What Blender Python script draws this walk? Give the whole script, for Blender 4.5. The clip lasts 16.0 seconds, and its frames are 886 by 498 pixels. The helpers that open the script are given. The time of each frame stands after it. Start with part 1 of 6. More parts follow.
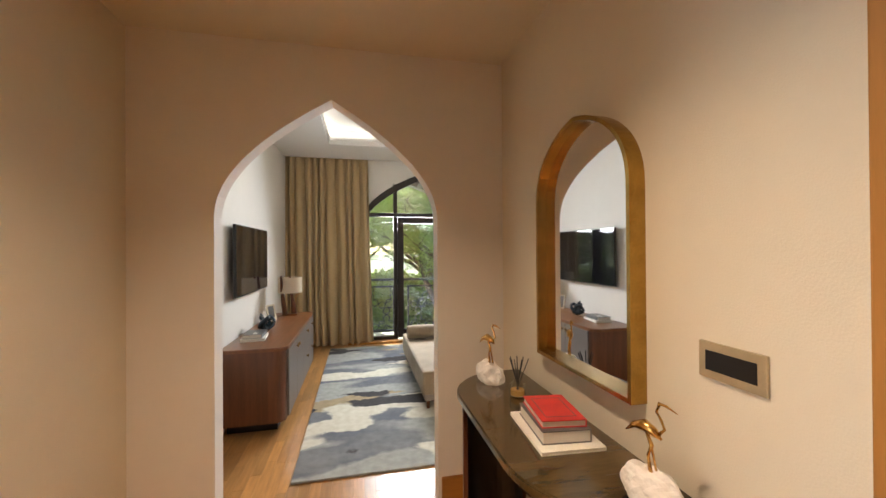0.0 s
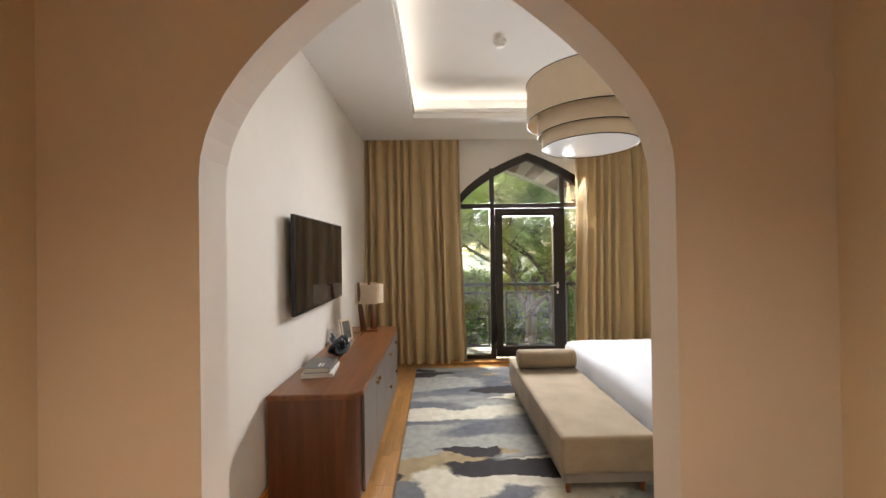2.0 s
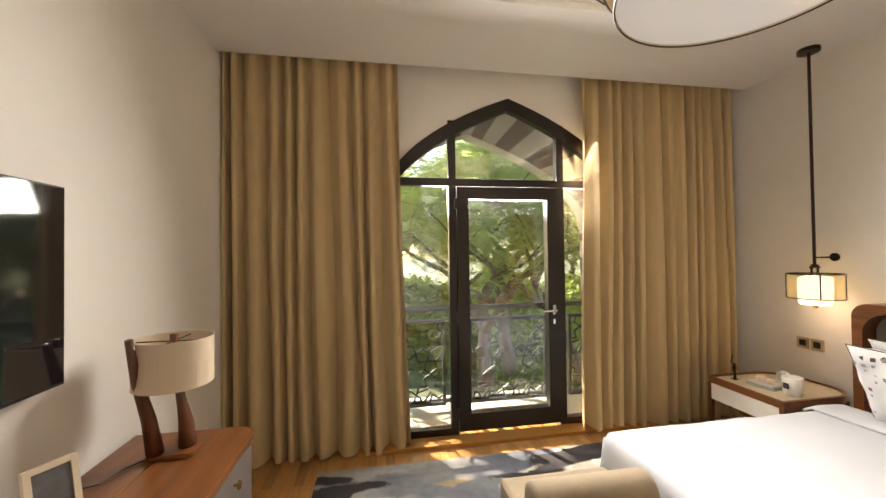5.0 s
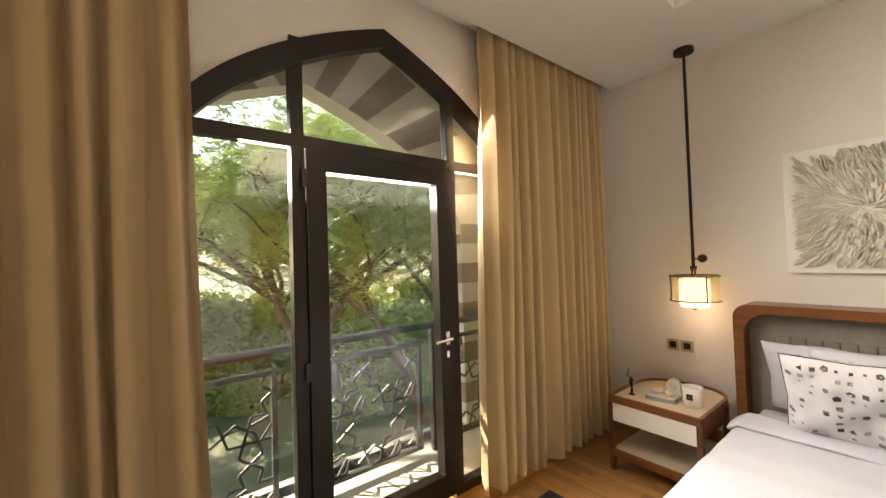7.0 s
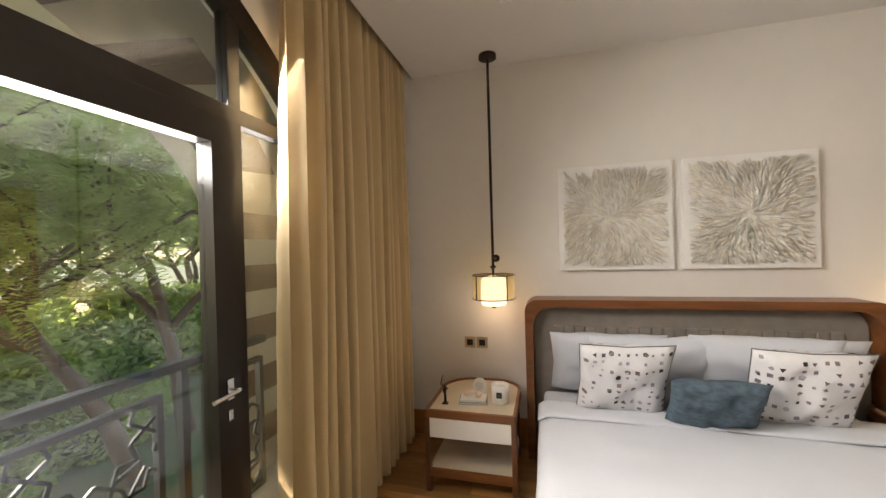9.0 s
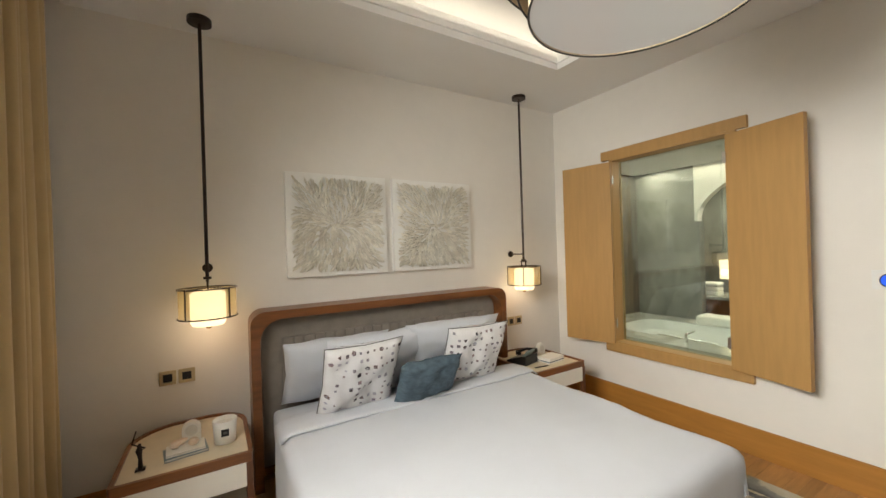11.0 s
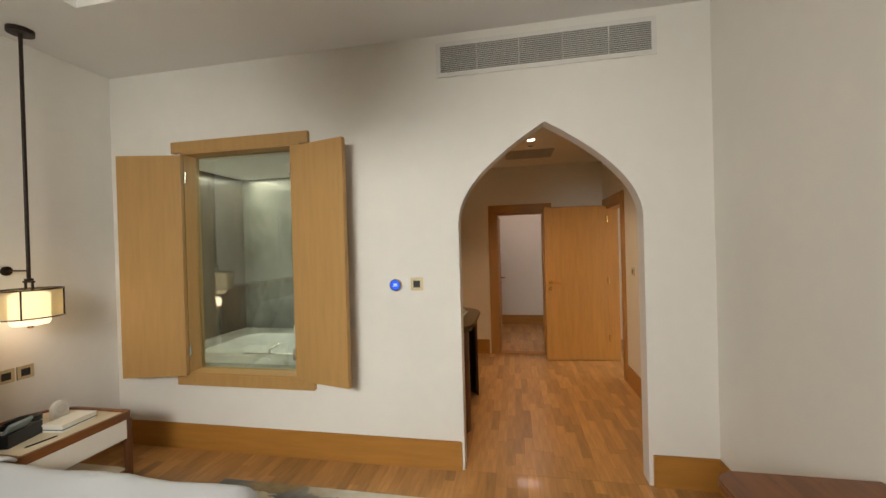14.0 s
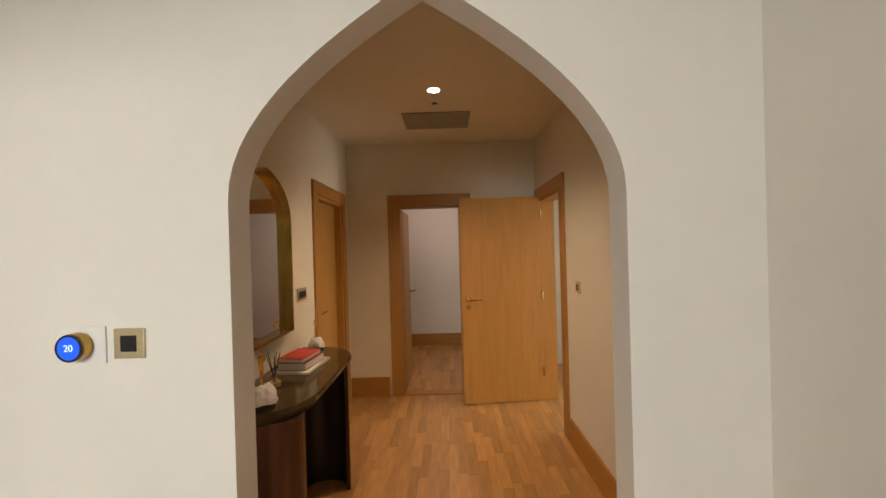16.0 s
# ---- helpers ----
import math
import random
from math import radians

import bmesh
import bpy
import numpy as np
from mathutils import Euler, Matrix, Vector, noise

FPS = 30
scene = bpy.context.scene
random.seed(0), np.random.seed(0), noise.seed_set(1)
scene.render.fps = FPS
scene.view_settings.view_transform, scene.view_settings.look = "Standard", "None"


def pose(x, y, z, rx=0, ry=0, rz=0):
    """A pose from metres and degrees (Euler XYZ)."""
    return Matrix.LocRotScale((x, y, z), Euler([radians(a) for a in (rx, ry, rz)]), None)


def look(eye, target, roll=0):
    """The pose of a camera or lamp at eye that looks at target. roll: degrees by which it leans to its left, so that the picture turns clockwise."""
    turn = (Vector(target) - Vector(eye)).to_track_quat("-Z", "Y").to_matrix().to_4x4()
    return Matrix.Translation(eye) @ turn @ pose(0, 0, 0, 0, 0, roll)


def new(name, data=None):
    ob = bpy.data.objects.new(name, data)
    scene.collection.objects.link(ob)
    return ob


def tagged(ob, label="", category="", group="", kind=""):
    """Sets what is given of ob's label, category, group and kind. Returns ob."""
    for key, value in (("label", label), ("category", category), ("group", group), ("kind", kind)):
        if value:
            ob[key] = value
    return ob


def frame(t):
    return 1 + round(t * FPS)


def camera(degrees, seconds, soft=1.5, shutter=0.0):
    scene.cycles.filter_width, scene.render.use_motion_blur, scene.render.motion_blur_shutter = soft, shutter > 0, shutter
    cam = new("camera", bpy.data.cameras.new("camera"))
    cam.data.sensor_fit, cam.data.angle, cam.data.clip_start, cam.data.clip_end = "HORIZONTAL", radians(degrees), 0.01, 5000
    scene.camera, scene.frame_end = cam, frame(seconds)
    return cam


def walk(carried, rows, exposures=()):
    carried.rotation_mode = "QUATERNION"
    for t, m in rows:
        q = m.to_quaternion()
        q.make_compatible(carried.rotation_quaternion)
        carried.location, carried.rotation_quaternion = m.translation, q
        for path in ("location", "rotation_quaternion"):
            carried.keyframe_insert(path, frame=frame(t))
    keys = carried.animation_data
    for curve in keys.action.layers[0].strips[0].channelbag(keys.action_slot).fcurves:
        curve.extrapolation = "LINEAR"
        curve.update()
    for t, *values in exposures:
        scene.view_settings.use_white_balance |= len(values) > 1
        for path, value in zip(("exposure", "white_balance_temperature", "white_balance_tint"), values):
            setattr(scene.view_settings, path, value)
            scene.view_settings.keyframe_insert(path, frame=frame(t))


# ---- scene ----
cam = camera(99.2, 16.0)
PATH = [
    (0, (-0.116, 0.21, 1.514), (0.318, 2.163, 1.524), -0.4),
    (0.5, (-0.161, 0.455, 1.506), (0.117, 2.435, 1.51), -0.5),
    (1, (-0.206, 0.769, 1.518), (-0.085, 2.765, 1.52), -0.6),
    (1.5, (-0.258, 1.076, 1.513), (-0.216, 3.075, 1.524), -0.6),
    (2, (-0.263, 1.436, 1.511), (-0.238, 3.436, 1.524), -0.8),
    (2.5, (-0.242, 1.805, 1.506), (-0.209, 3.805, 1.531), -0.9),
    (3, (-0.264, 2.154, 1.521), (-0.211, 4.153, 1.547), -1.0),
    (3.2, (-0.261, 2.292, 1.526), (-0.196, 4.291, 1.553), -1.0),
    (5.3, (-0.135, 3.757, 1.517), (0.321, 5.704, 1.553), -0.9),
    (5.5, (-0.153, 3.904, 1.501), (0.39, 5.828, 1.555), -1.1),
    (6, (-0.147, 4.218, 1.523), (0.614, 6.066, 1.576), -1.3),
    (6.5, (-0.116, 4.474, 1.518), (0.867, 6.215, 1.57), -1.5),
    (7, (-0.098, 4.748, 1.532), (1.134, 6.322, 1.578), -1.8),
    (7.5, (-0.073, 4.972, 1.564), (1.387, 6.339, 1.59), -1.9),
    (8, (0.009, 5.138, 1.549), (1.663, 6.262, 1.574), -2.1),
    (8.2, (0.038, 5.202, 1.561), (1.757, 6.223, 1.576), -1.9),
    (10.3, (0.314, 5.641, 1.526), (2.252, 5.148, 1.537), -1.9),
    (10.5, (0.308, 5.679, 1.522), (2.198, 5.025, 1.535), -1.8),
    (11, (0.269, 5.742, 1.541), (1.98, 4.706, 1.54), -1.8),
    (11.5, (0.231, 5.771, 1.533), (1.722, 4.437, 1.533), -1.7),
    (12, (0.203, 5.763, 1.53), (1.463, 4.209, 1.529), -1.6),
    (12.5, (0.18, 5.679, 1.537), (1.189, 3.953, 1.532), -1.7),
    (13, (0.107, 5.509, 1.529), (0.877, 3.663, 1.525), -1.7),
    (13.5, (0.019, 5.306, 1.54), (0.569, 3.383, 1.532), -1.7),
    (14, (-0.038, 5.05, 1.545), (0.329, 3.084, 1.532), -1.6),
    (14.5, (-0.084, 4.721, 1.539), (0.115, 2.731, 1.527), -1.8),
    (15, (-0.176, 4.343, 1.543), (-0.081, 2.345, 1.532), -1.7),
    (15.5, (-0.244, 3.962, 1.538), (-0.193, 1.963, 1.527), -1.5),
    (16, (-0.321, 3.596, 1.547), (-0.293, 1.596, 1.538), -1.6),
]
EXPOSURES = [(0, 2.5, 6350, 9), (1, 2.5, 6350, 10), (2, 2.3, 6700, 13), (3, 1.75, 6500, 9), (5.5, 2.5, 7650, 16), (6.5, 2.4, 7700, 17), (8, 2.15, 7400, 17), (10.5, 1.9, 7100, 10), (12.5, 1.75, 7100, 9), (14.5, 1.72, 7050, 8), (16, 1.8, 7150, 9)]
walk(cam, [(t, look(eye, target, roll)) for t, eye, target, roll in PATH], EXPOSURES)

# ---- light ----
def light_world():
    world = bpy.data.worlds.new("world")
    scene.world = world
    world.use_nodes = True
    nt = world.node_tree
    sky = nt.nodes.new("ShaderNodeTexSky")
    sky.sky_type, sky.sun_disc = "NISHITA", False
    sky.sun_elevation, sky.sun_rotation = radians(SUN_EL), radians(-SUN_AZ)
    nt.links.new(sky.outputs[0], nt.nodes["Background"].inputs[0])
    nt.nodes["Background"].inputs[1].default_value = SKY


SUN_EL, SUN_AZ, SKY = 34.0, 25.6, 0.15
light_world()
sun = new("sun", bpy.data.lights.new("sun", "SUN"))
sun.data.energy, sun.data.angle, sun.data.color = 5.0, radians(0.5), (1.0, 0.93, 0.82)
sun.matrix_world = look((-4, 10, 6), (-4 + 0.48, 10 - 1.0, 6 - 0.748))
DAY = 26.0
WARM, WHITE = (1.0, 0.74, 0.52), (1.0, 0.9, 0.78)
HALL_SPOT, SIDE_ROOM, BATH, CORR, PEND, COVE = 27.0, 24.0, 3.0, 2.4, 0.28, 1.5


def lamp(name, kind, place, energy, color, size=0.1, target=None, spot=100, sy=0):
    data = bpy.data.lights.new(name, kind)
    data.energy, data.color = energy, color
    ob = new(name, data)
    ob.matrix_world = look(place, target or (place[0], place[1] + 0.001, place[2] - 1))
    if kind == "AREA":
        data.shape, data.size, data.size_y = "RECTANGLE", size, sy or size
    else:
        data.shadow_soft_size = size
    if kind == "SPOT":
        data.spot_size, data.spot_blend = radians(spot), 1.0
    return ob


# ---- materials ----
def material(name, color, rough=0.5, metal=0.0, var=0.0, scale=4.0, bump=0.0, bscale=60.0, stretch=(1, 1, 1), color2=None, spec=0.5, coat=0.0, rnd=0.0, sheen=0.0):
    """A principled material: colour with large and fine variation, and a fine relief."""
    m = bpy.data.materials.new(name)
    m.use_nodes = True
    nt = m.node_tree
    b = nt.nodes["Principled BSDF"]
    b.inputs["Base Color"].default_value = (*color, 1)
    b.inputs["Roughness"].default_value, b.inputs["Metallic"].default_value = rough, metal
    b.inputs["Specular IOR Level"].default_value = spec
    b.inputs["Coat Weight"].default_value = coat
    b.inputs["Sheen Weight"].default_value = sheen
    N, L = nt.nodes.new, nt.links.new
    tc = N("ShaderNodeTexCoord")
    mp = N("ShaderNodeMapping")
    mp.inputs["Scale"].default_value = stretch
    L(tc.outputs["Object"], mp.inputs[0])
    if var or color2:
        n1, n2 = N("ShaderNodeTexNoise"), N("ShaderNodeTexNoise")
        n1.inputs["Scale"].default_value, n1.inputs["Detail"].default_value = scale, 6
        n2.inputs["Scale"].default_value, n2.inputs["Detail"].default_value = scale * 9, 3
        L(mp.outputs[0], n1.inputs[0]), L(mp.outputs[0], n2.inputs[0])
        ad = N("ShaderNodeMath")
        ad.operation = "MULTIPLY_ADD"
        ad.inputs[1].default_value = 0.35
        L(n2.outputs[0], ad.inputs[0]), L(n1.outputs[0], ad.inputs[2])
        rp = N("ShaderNodeValToRGB")
        c2 = color2 or tuple(c * (1 - var) for c in color)
        rp.color_ramp.elements[0].position, rp.color_ramp.elements[1].position = 0.5, 0.85
        rp.color_ramp.elements[0].color, rp.color_ramp.elements[1].color = (*c2, 1), (*color, 1)
        L(ad.outputs[0], rp.inputs[0])
        out = rp.outputs[0]
        if rnd:
            oi, geo, hs = N("ShaderNodeObjectInfo"), N("ShaderNodeNewGeometry"), N("ShaderNodeHueSaturation")
            s = N("ShaderNodeMath")
            s.operation = "ADD"
            L(oi.outputs["Random"], s.inputs[0]), L(geo.outputs["Random Per Island"], s.inputs[1])
            fr = N("ShaderNodeMath")
            fr.operation = "FRACT"
            L(s.outputs[0], fr.inputs[0])
            mr = N("ShaderNodeMapRange")
            mr.inputs["To Min"].default_value, mr.inputs["To Max"].default_value = 1 - rnd, 1 + rnd
            L(fr.outputs[0], mr.inputs[0]), L(mr.outputs[0], hs.inputs["Value"]), L(out, hs.inputs["Color"])
            out = hs.outputs[0]
        L(out, b.inputs["Base Color"])
        rr = N("ShaderNodeMapRange")
        rr.inputs["To Min"].default_value, rr.inputs["To Max"].default_value = rough * 0.88, min(1, rough * 1.15)
        L(n2.outputs[0], rr.inputs[0]), L(rr.outputs[0], b.inputs["Roughness"])
    if bump:
        nb, bp = N("ShaderNodeTexNoise"), N("ShaderNodeBump")
        nb.inputs["Scale"].default_value, nb.inputs["Detail"].default_value = bscale, 4
        bp.inputs["Strength"].default_value, bp.inputs["Distance"].default_value = bump, 0.01
        L(mp.outputs[0], nb.inputs[0]), L(nb.outputs[0], bp.inputs["Height"]), L(bp.outputs[0], b.inputs["Normal"])
    return m


def glowing(name, color, strength, base=(0.8, 0.8, 0.8)):
    m = material(name, base, 0.6)
    b = m.node_tree.nodes["Principled BSDF"]
    b.inputs["Emission Color"].default_value, b.inputs["Emission Strength"].default_value = (*color, 1), strength
    return m


def glass_mat(name, tint=(1, 1, 1), gloss=1.0, rough=0.0):
    """Clear thin glass: see-through, with a mirror's gloss by Fresnel."""
    m = bpy.data.materials.new(name)
    m.use_nodes = True
    nt = m.node_tree
    nt.nodes.clear()
    N, L = nt.nodes.new, nt.links.new
    out, mix, tr, gl, lw, pw, mu = N("ShaderNodeOutputMaterial"), N("ShaderNodeMixShader"), N("ShaderNodeBsdfTransparent"), N("ShaderNodeBsdfGlossy"), N("ShaderNodeLayerWeight"), N("ShaderNodeMath"), N("ShaderNodeMath")
    tr.inputs[0].default_value = (*tint, 1)
    gl.inputs["Roughness"].default_value = rough
    lw.inputs[0].default_value = 0.5
    pw.operation, pw.inputs[1].default_value = "POWER", 4.0
    mu.operation, mu.use_clamp, mu.inputs[1].default_value, mu.inputs[2].default_value = "MULTIPLY_ADD", True, 0.9, 0.045 * gloss
    L(lw.outputs["Facing"], pw.inputs[0]), L(pw.outputs[0], mu.inputs[0]), L(mu.outputs[0], mix.inputs[0]), L(tr.outputs[0], mix.inputs[1]), L(gl.outputs[0], mix.inputs[2]), L(mix.outputs[0], out.inputs[0])
    return m


M = {
    "wall": material("wall_paint", (0.80, 0.77, 0.715), 0.75, var=0.05, scale=1.2, bump=0.12, bscale=220, spec=0.3),
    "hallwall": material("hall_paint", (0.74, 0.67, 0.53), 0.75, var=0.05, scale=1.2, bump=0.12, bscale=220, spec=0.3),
    "ceiling": material("ceiling_paint", (0.80, 0.79, 0.77), 0.85, var=0.02, scale=1.0, bump=0.05, bscale=200, spec=0.2),
    "oak": material("oak_veneer", (0.44, 0.20, 0.042), 0.42, var=0.16, scale=3, stretch=(9, 9, 0.8), bump=0.05, bscale=90),
    "oak_h": material("oak_veneer_long_grain", (0.44, 0.20, 0.042), 0.42, var=0.16, scale=3, stretch=(0.8, 0.8, 9), bump=0.05, bscale=90),
    "plank": material("oak_strip", (0.48, 0.245, 0.082), 0.3, var=0.25, scale=5, stretch=(9, 0.9, 1), bump=0.04, bscale=60, rnd=0.24, coat=0.15),
    "oak_light": material("light_oak_shutter", (0.46, 0.265, 0.095), 0.5, var=0.1, scale=4, stretch=(9, 9, 0.8), bump=0.05, bscale=90),
    "walnut": material("walnut_veneer", (0.23, 0.08, 0.023), 0.33, var=0.4, scale=3, stretch=(8, 0.7, 8), bump=0.04, bscale=80, coat=0.1),
    "walnut_v": material("walnut_upright_grain", (0.16, 0.058, 0.025), 0.36, var=0.4, scale=3, stretch=(8, 8, 0.7), bump=0.04, bscale=80, coat=0.1),
    "greydoor": material("grey_lacquer", (0.155, 0.135, 0.125), 0.35, var=0.08, scale=5),
    "darkframe": material("bronze_aluminium", (0.016, 0.010, 0.007), 0.32, metal=0.2, var=0.2, scale=8),
    "brass": material("aged_brass", (0.52, 0.33, 0.09), 0.25, metal=1.0, var=0.3, scale=12),
    "gold": material("polished_gold", (0.78, 0.48, 0.14), 0.16, metal=1.0, var=0.1, scale=20),
    "bronze": material("dark_bronze", (0.06, 0.04, 0.025), 0.35, metal=0.8, var=0.2, scale=20),
    "chrome": material("satin_chrome", (0.75, 0.75, 0.74), 0.18, metal=1.0),
    "white": material("white_lacquer", (0.80, 0.77, 0.70), 0.4, var=0.03, scale=6),
    "cream": material("cream_stone_top", (0.68, 0.58, 0.42), 0.35, var=0.08, scale=9),
    "linen": material("white_cotton", (0.56, 0.58, 0.62), 0.85, var=0.04, scale=3, bump=0.18, bscale=260, sheen=0.1),
    "taupe": material("taupe_upholstery", (0.27, 0.235, 0.20), 0.85, var=0.15, scale=12, bump=0.25, bscale=420),
    "suede": material("tan_suede", (0.33, 0.25, 0.16), 0.85, var=0.25, scale=5, bump=0.15, bscale=300, sheen=0.2),
    "teal": material("blue_grey_weave", (0.085, 0.13, 0.165), 0.9, var=0.45, scale=30, stretch=(1, 1, 2), bump=0.4, bscale=260),
    "mirror": material("mirror_silver", (0.9, 0.9, 0.9), 0.02, metal=1.0),
    "screen": material("tv_screen", (0.008, 0.008, 0.01), 0.05, spec=1.0),
    "black": material("black_plastic", (0.012, 0.012, 0.013), 0.35, var=0.2, scale=10),
    "stone_top": material("brown_stone_slab", (0.10, 0.068, 0.028), 0.14, color2=(0.05, 0.034, 0.015), scale=2.5, stretch=(1, 5, 1), coat=0.3),
    "quartz": material("rough_white_quartz", (0.82, 0.79, 0.74), 0.7, var=0.1, scale=10, bump=0.6, bscale=30),
    "red": material("red_cloth_cover", (0.55, 0.035, 0.03), 0.5, var=0.15, scale=20),
    "greycover": material("grey_cover", (0.12, 0.12, 0.12), 0.4, var=0.4, scale=25),
    "paper": material("paper_pages", (0.72, 0.68, 0.60), 0.8, var=0.15, scale=40, stretch=(1, 1, 30)),
    "shade": material("cream_lamp_shade", (0.66, 0.55, 0.40), 0.8, var=0.05, scale=8, bump=0.1, bscale=300),
    "marble": material("pale_marble", (0.66, 0.64, 0.60), 0.2, color2=(0.38, 0.37, 0.34), scale=2.2, coat=0.2),
    "greymarble": material("grey_marble", (0.36, 0.36, 0.33), 0.2, color2=(0.15, 0.15, 0.14), scale=1.9, stretch=(1, 1, 0.55), coat=0.3),
    "darkmarble": material("dark_marble", (0.06, 0.052, 0.045), 0.25, color2=(0.15, 0.135, 0.115), scale=1.5, stretch=(1, 1, 0.4), coat=0.3),
    "blind": material("white_ceramic", (0.8, 0.8, 0.78), 0.15),
    "plaster": material("outside_plaster", (0.56, 0.52, 0.42), 0.9, var=0.1, scale=3, bump=0.3, bscale=90),
    "band": material("brown_painted_course", (0.20, 0.145, 0.105), 0.85, var=0.12, scale=4, bump=0.3, bscale=90),
    "bark": material("tree_bark", (0.12, 0.08, 0.055), 0.95, var=0.4, scale=8, stretch=(1, 1, 0.3), bump=0.8, bscale=20),
    "ground": material("dry_ground", (0.17, 0.15, 0.09), 0.95, color2=(0.05, 0.09, 0.025), scale=0.25, bump=0.4, bscale=6),
    "rail": material("painted_rail", (0.045, 0.05, 0.056), 0.4, metal=0.2, var=0.2, scale=12),
    "vent": material("white_grille", (0.72, 0.70, 0.66), 0.5, var=0.05, scale=9),
    "ventdark": material("duct_dark", (0.10, 0.10, 0.095), 0.8),
    "rod": material("dark_rod", (0.03, 0.018, 0.012), 0.35, metal=0.5, var=0.2, scale=20),
    "glow": glowing("warm_glass_glow", (1.0, 0.78, 0.47), 0.5, (0.8, 0.7, 0.5)),
    "cove": glowing("cove_strip_glow", (1.0, 0.92, 0.80), COVE),
    "spotglow": glowing("downlight_glow", (1.0, 0.9, 0.75), 8.0),
    "blueglow": glowing("blue_dial_glow", (0.0, 0.09, 0.9), 0.28, (0.0, 0.05, 0.4)),
    "digit": glowing("dial_digit_glow", (0.5, 0.75, 1.0), 0.28),
    "pane": glass_mat("window_glass", (0.96, 0.985, 0.98), 1.7),
    "clear": glass_mat("clear_glass", (0.92, 0.95, 0.94), 1.6),
    "bathglass": glass_mat("bath_window_glass", (0.82, 0.90, 0.88), 2.4),
    "shadeglass": None,
}


def cloth_glow():
    """Amber organza that lets the bulb's light through."""
    m = bpy.data.materials.new("amber_organza")
    m.use_nodes = True
    nt = m.node_tree
    nt.nodes.clear()
    N, L = nt.nodes.new, nt.links.new
    out, mix, tr, di, add = N("ShaderNodeOutputMaterial"), N("ShaderNodeMixShader"), N("ShaderNodeBsdfTransparent"), N("ShaderNodeBsdfDiffuse"), N("ShaderNodeBsdfTranslucent")
    mix2 = N("ShaderNodeMixShader")
    di.inputs[0].default_value = add.inputs[0].default_value = (0.75, 0.62, 0.36, 1)
    mix.inputs[0].default_value, mix2.inputs[0].default_value = 0.40, 0.6
    L(di.outputs[0], mix2.inputs[1]), L(add.outputs[0], mix2.inputs[2]), L(tr.outputs[0], mix.inputs[1]), L(mix2.outputs[0], mix.inputs[2]), L(mix.outputs[0], out.inputs[0])
    return m


M["shadeglass"] = cloth_glow()


def leaf_mat():
    m = material("leaf_green", (0.24, 0.31, 0.095), 0.5, var=0.35, scale=0.8, rnd=0.35)
    m.node_tree.nodes["Principled BSDF"].inputs["Transmission Weight"].default_value = 0.0
    nt = m.node_tree
    N, L = nt.nodes.new, nt.links.new
    b, out = nt.nodes["Principled BSDF"], nt.nodes["Material Output"]
    tl, mix = N("ShaderNodeBsdfTranslucent"), N("ShaderNodeMixShader")
    tl.inputs[0].default_value = (0.46, 0.56, 0.14, 1)
    mix.inputs[0].default_value = 0.5
    L(b.outputs[0], mix.inputs[1]), L(tl.outputs[0], mix.inputs[2]), L(mix.outputs[0], out.inputs[0])
    return m


M["leaf"] = leaf_mat()


def curtain_mat():
    """Linen that lets a little daylight through."""
    m = material("linen_curtain", (0.58, 0.43, 0.225), 0.85, var=0.06, scale=7, bump=0.25, bscale=380, sheen=0.2)
    nt = m.node_tree
    N, L = nt.nodes.new, nt.links.new
    tl, mix = N("ShaderNodeBsdfTranslucent"), N("ShaderNodeMixShader")
    tl.inputs[0].default_value = (0.55, 0.45, 0.30, 1)
    mix.inputs[0].default_value = 0.08
    L(nt.nodes["Principled BSDF"].outputs[0], mix.inputs[1]), L(tl.outputs[0], mix.inputs[2]), L(mix.outputs[0], nt.nodes["Material Output"].inputs[0])
    return m


M["curtain"] = curtain_mat()


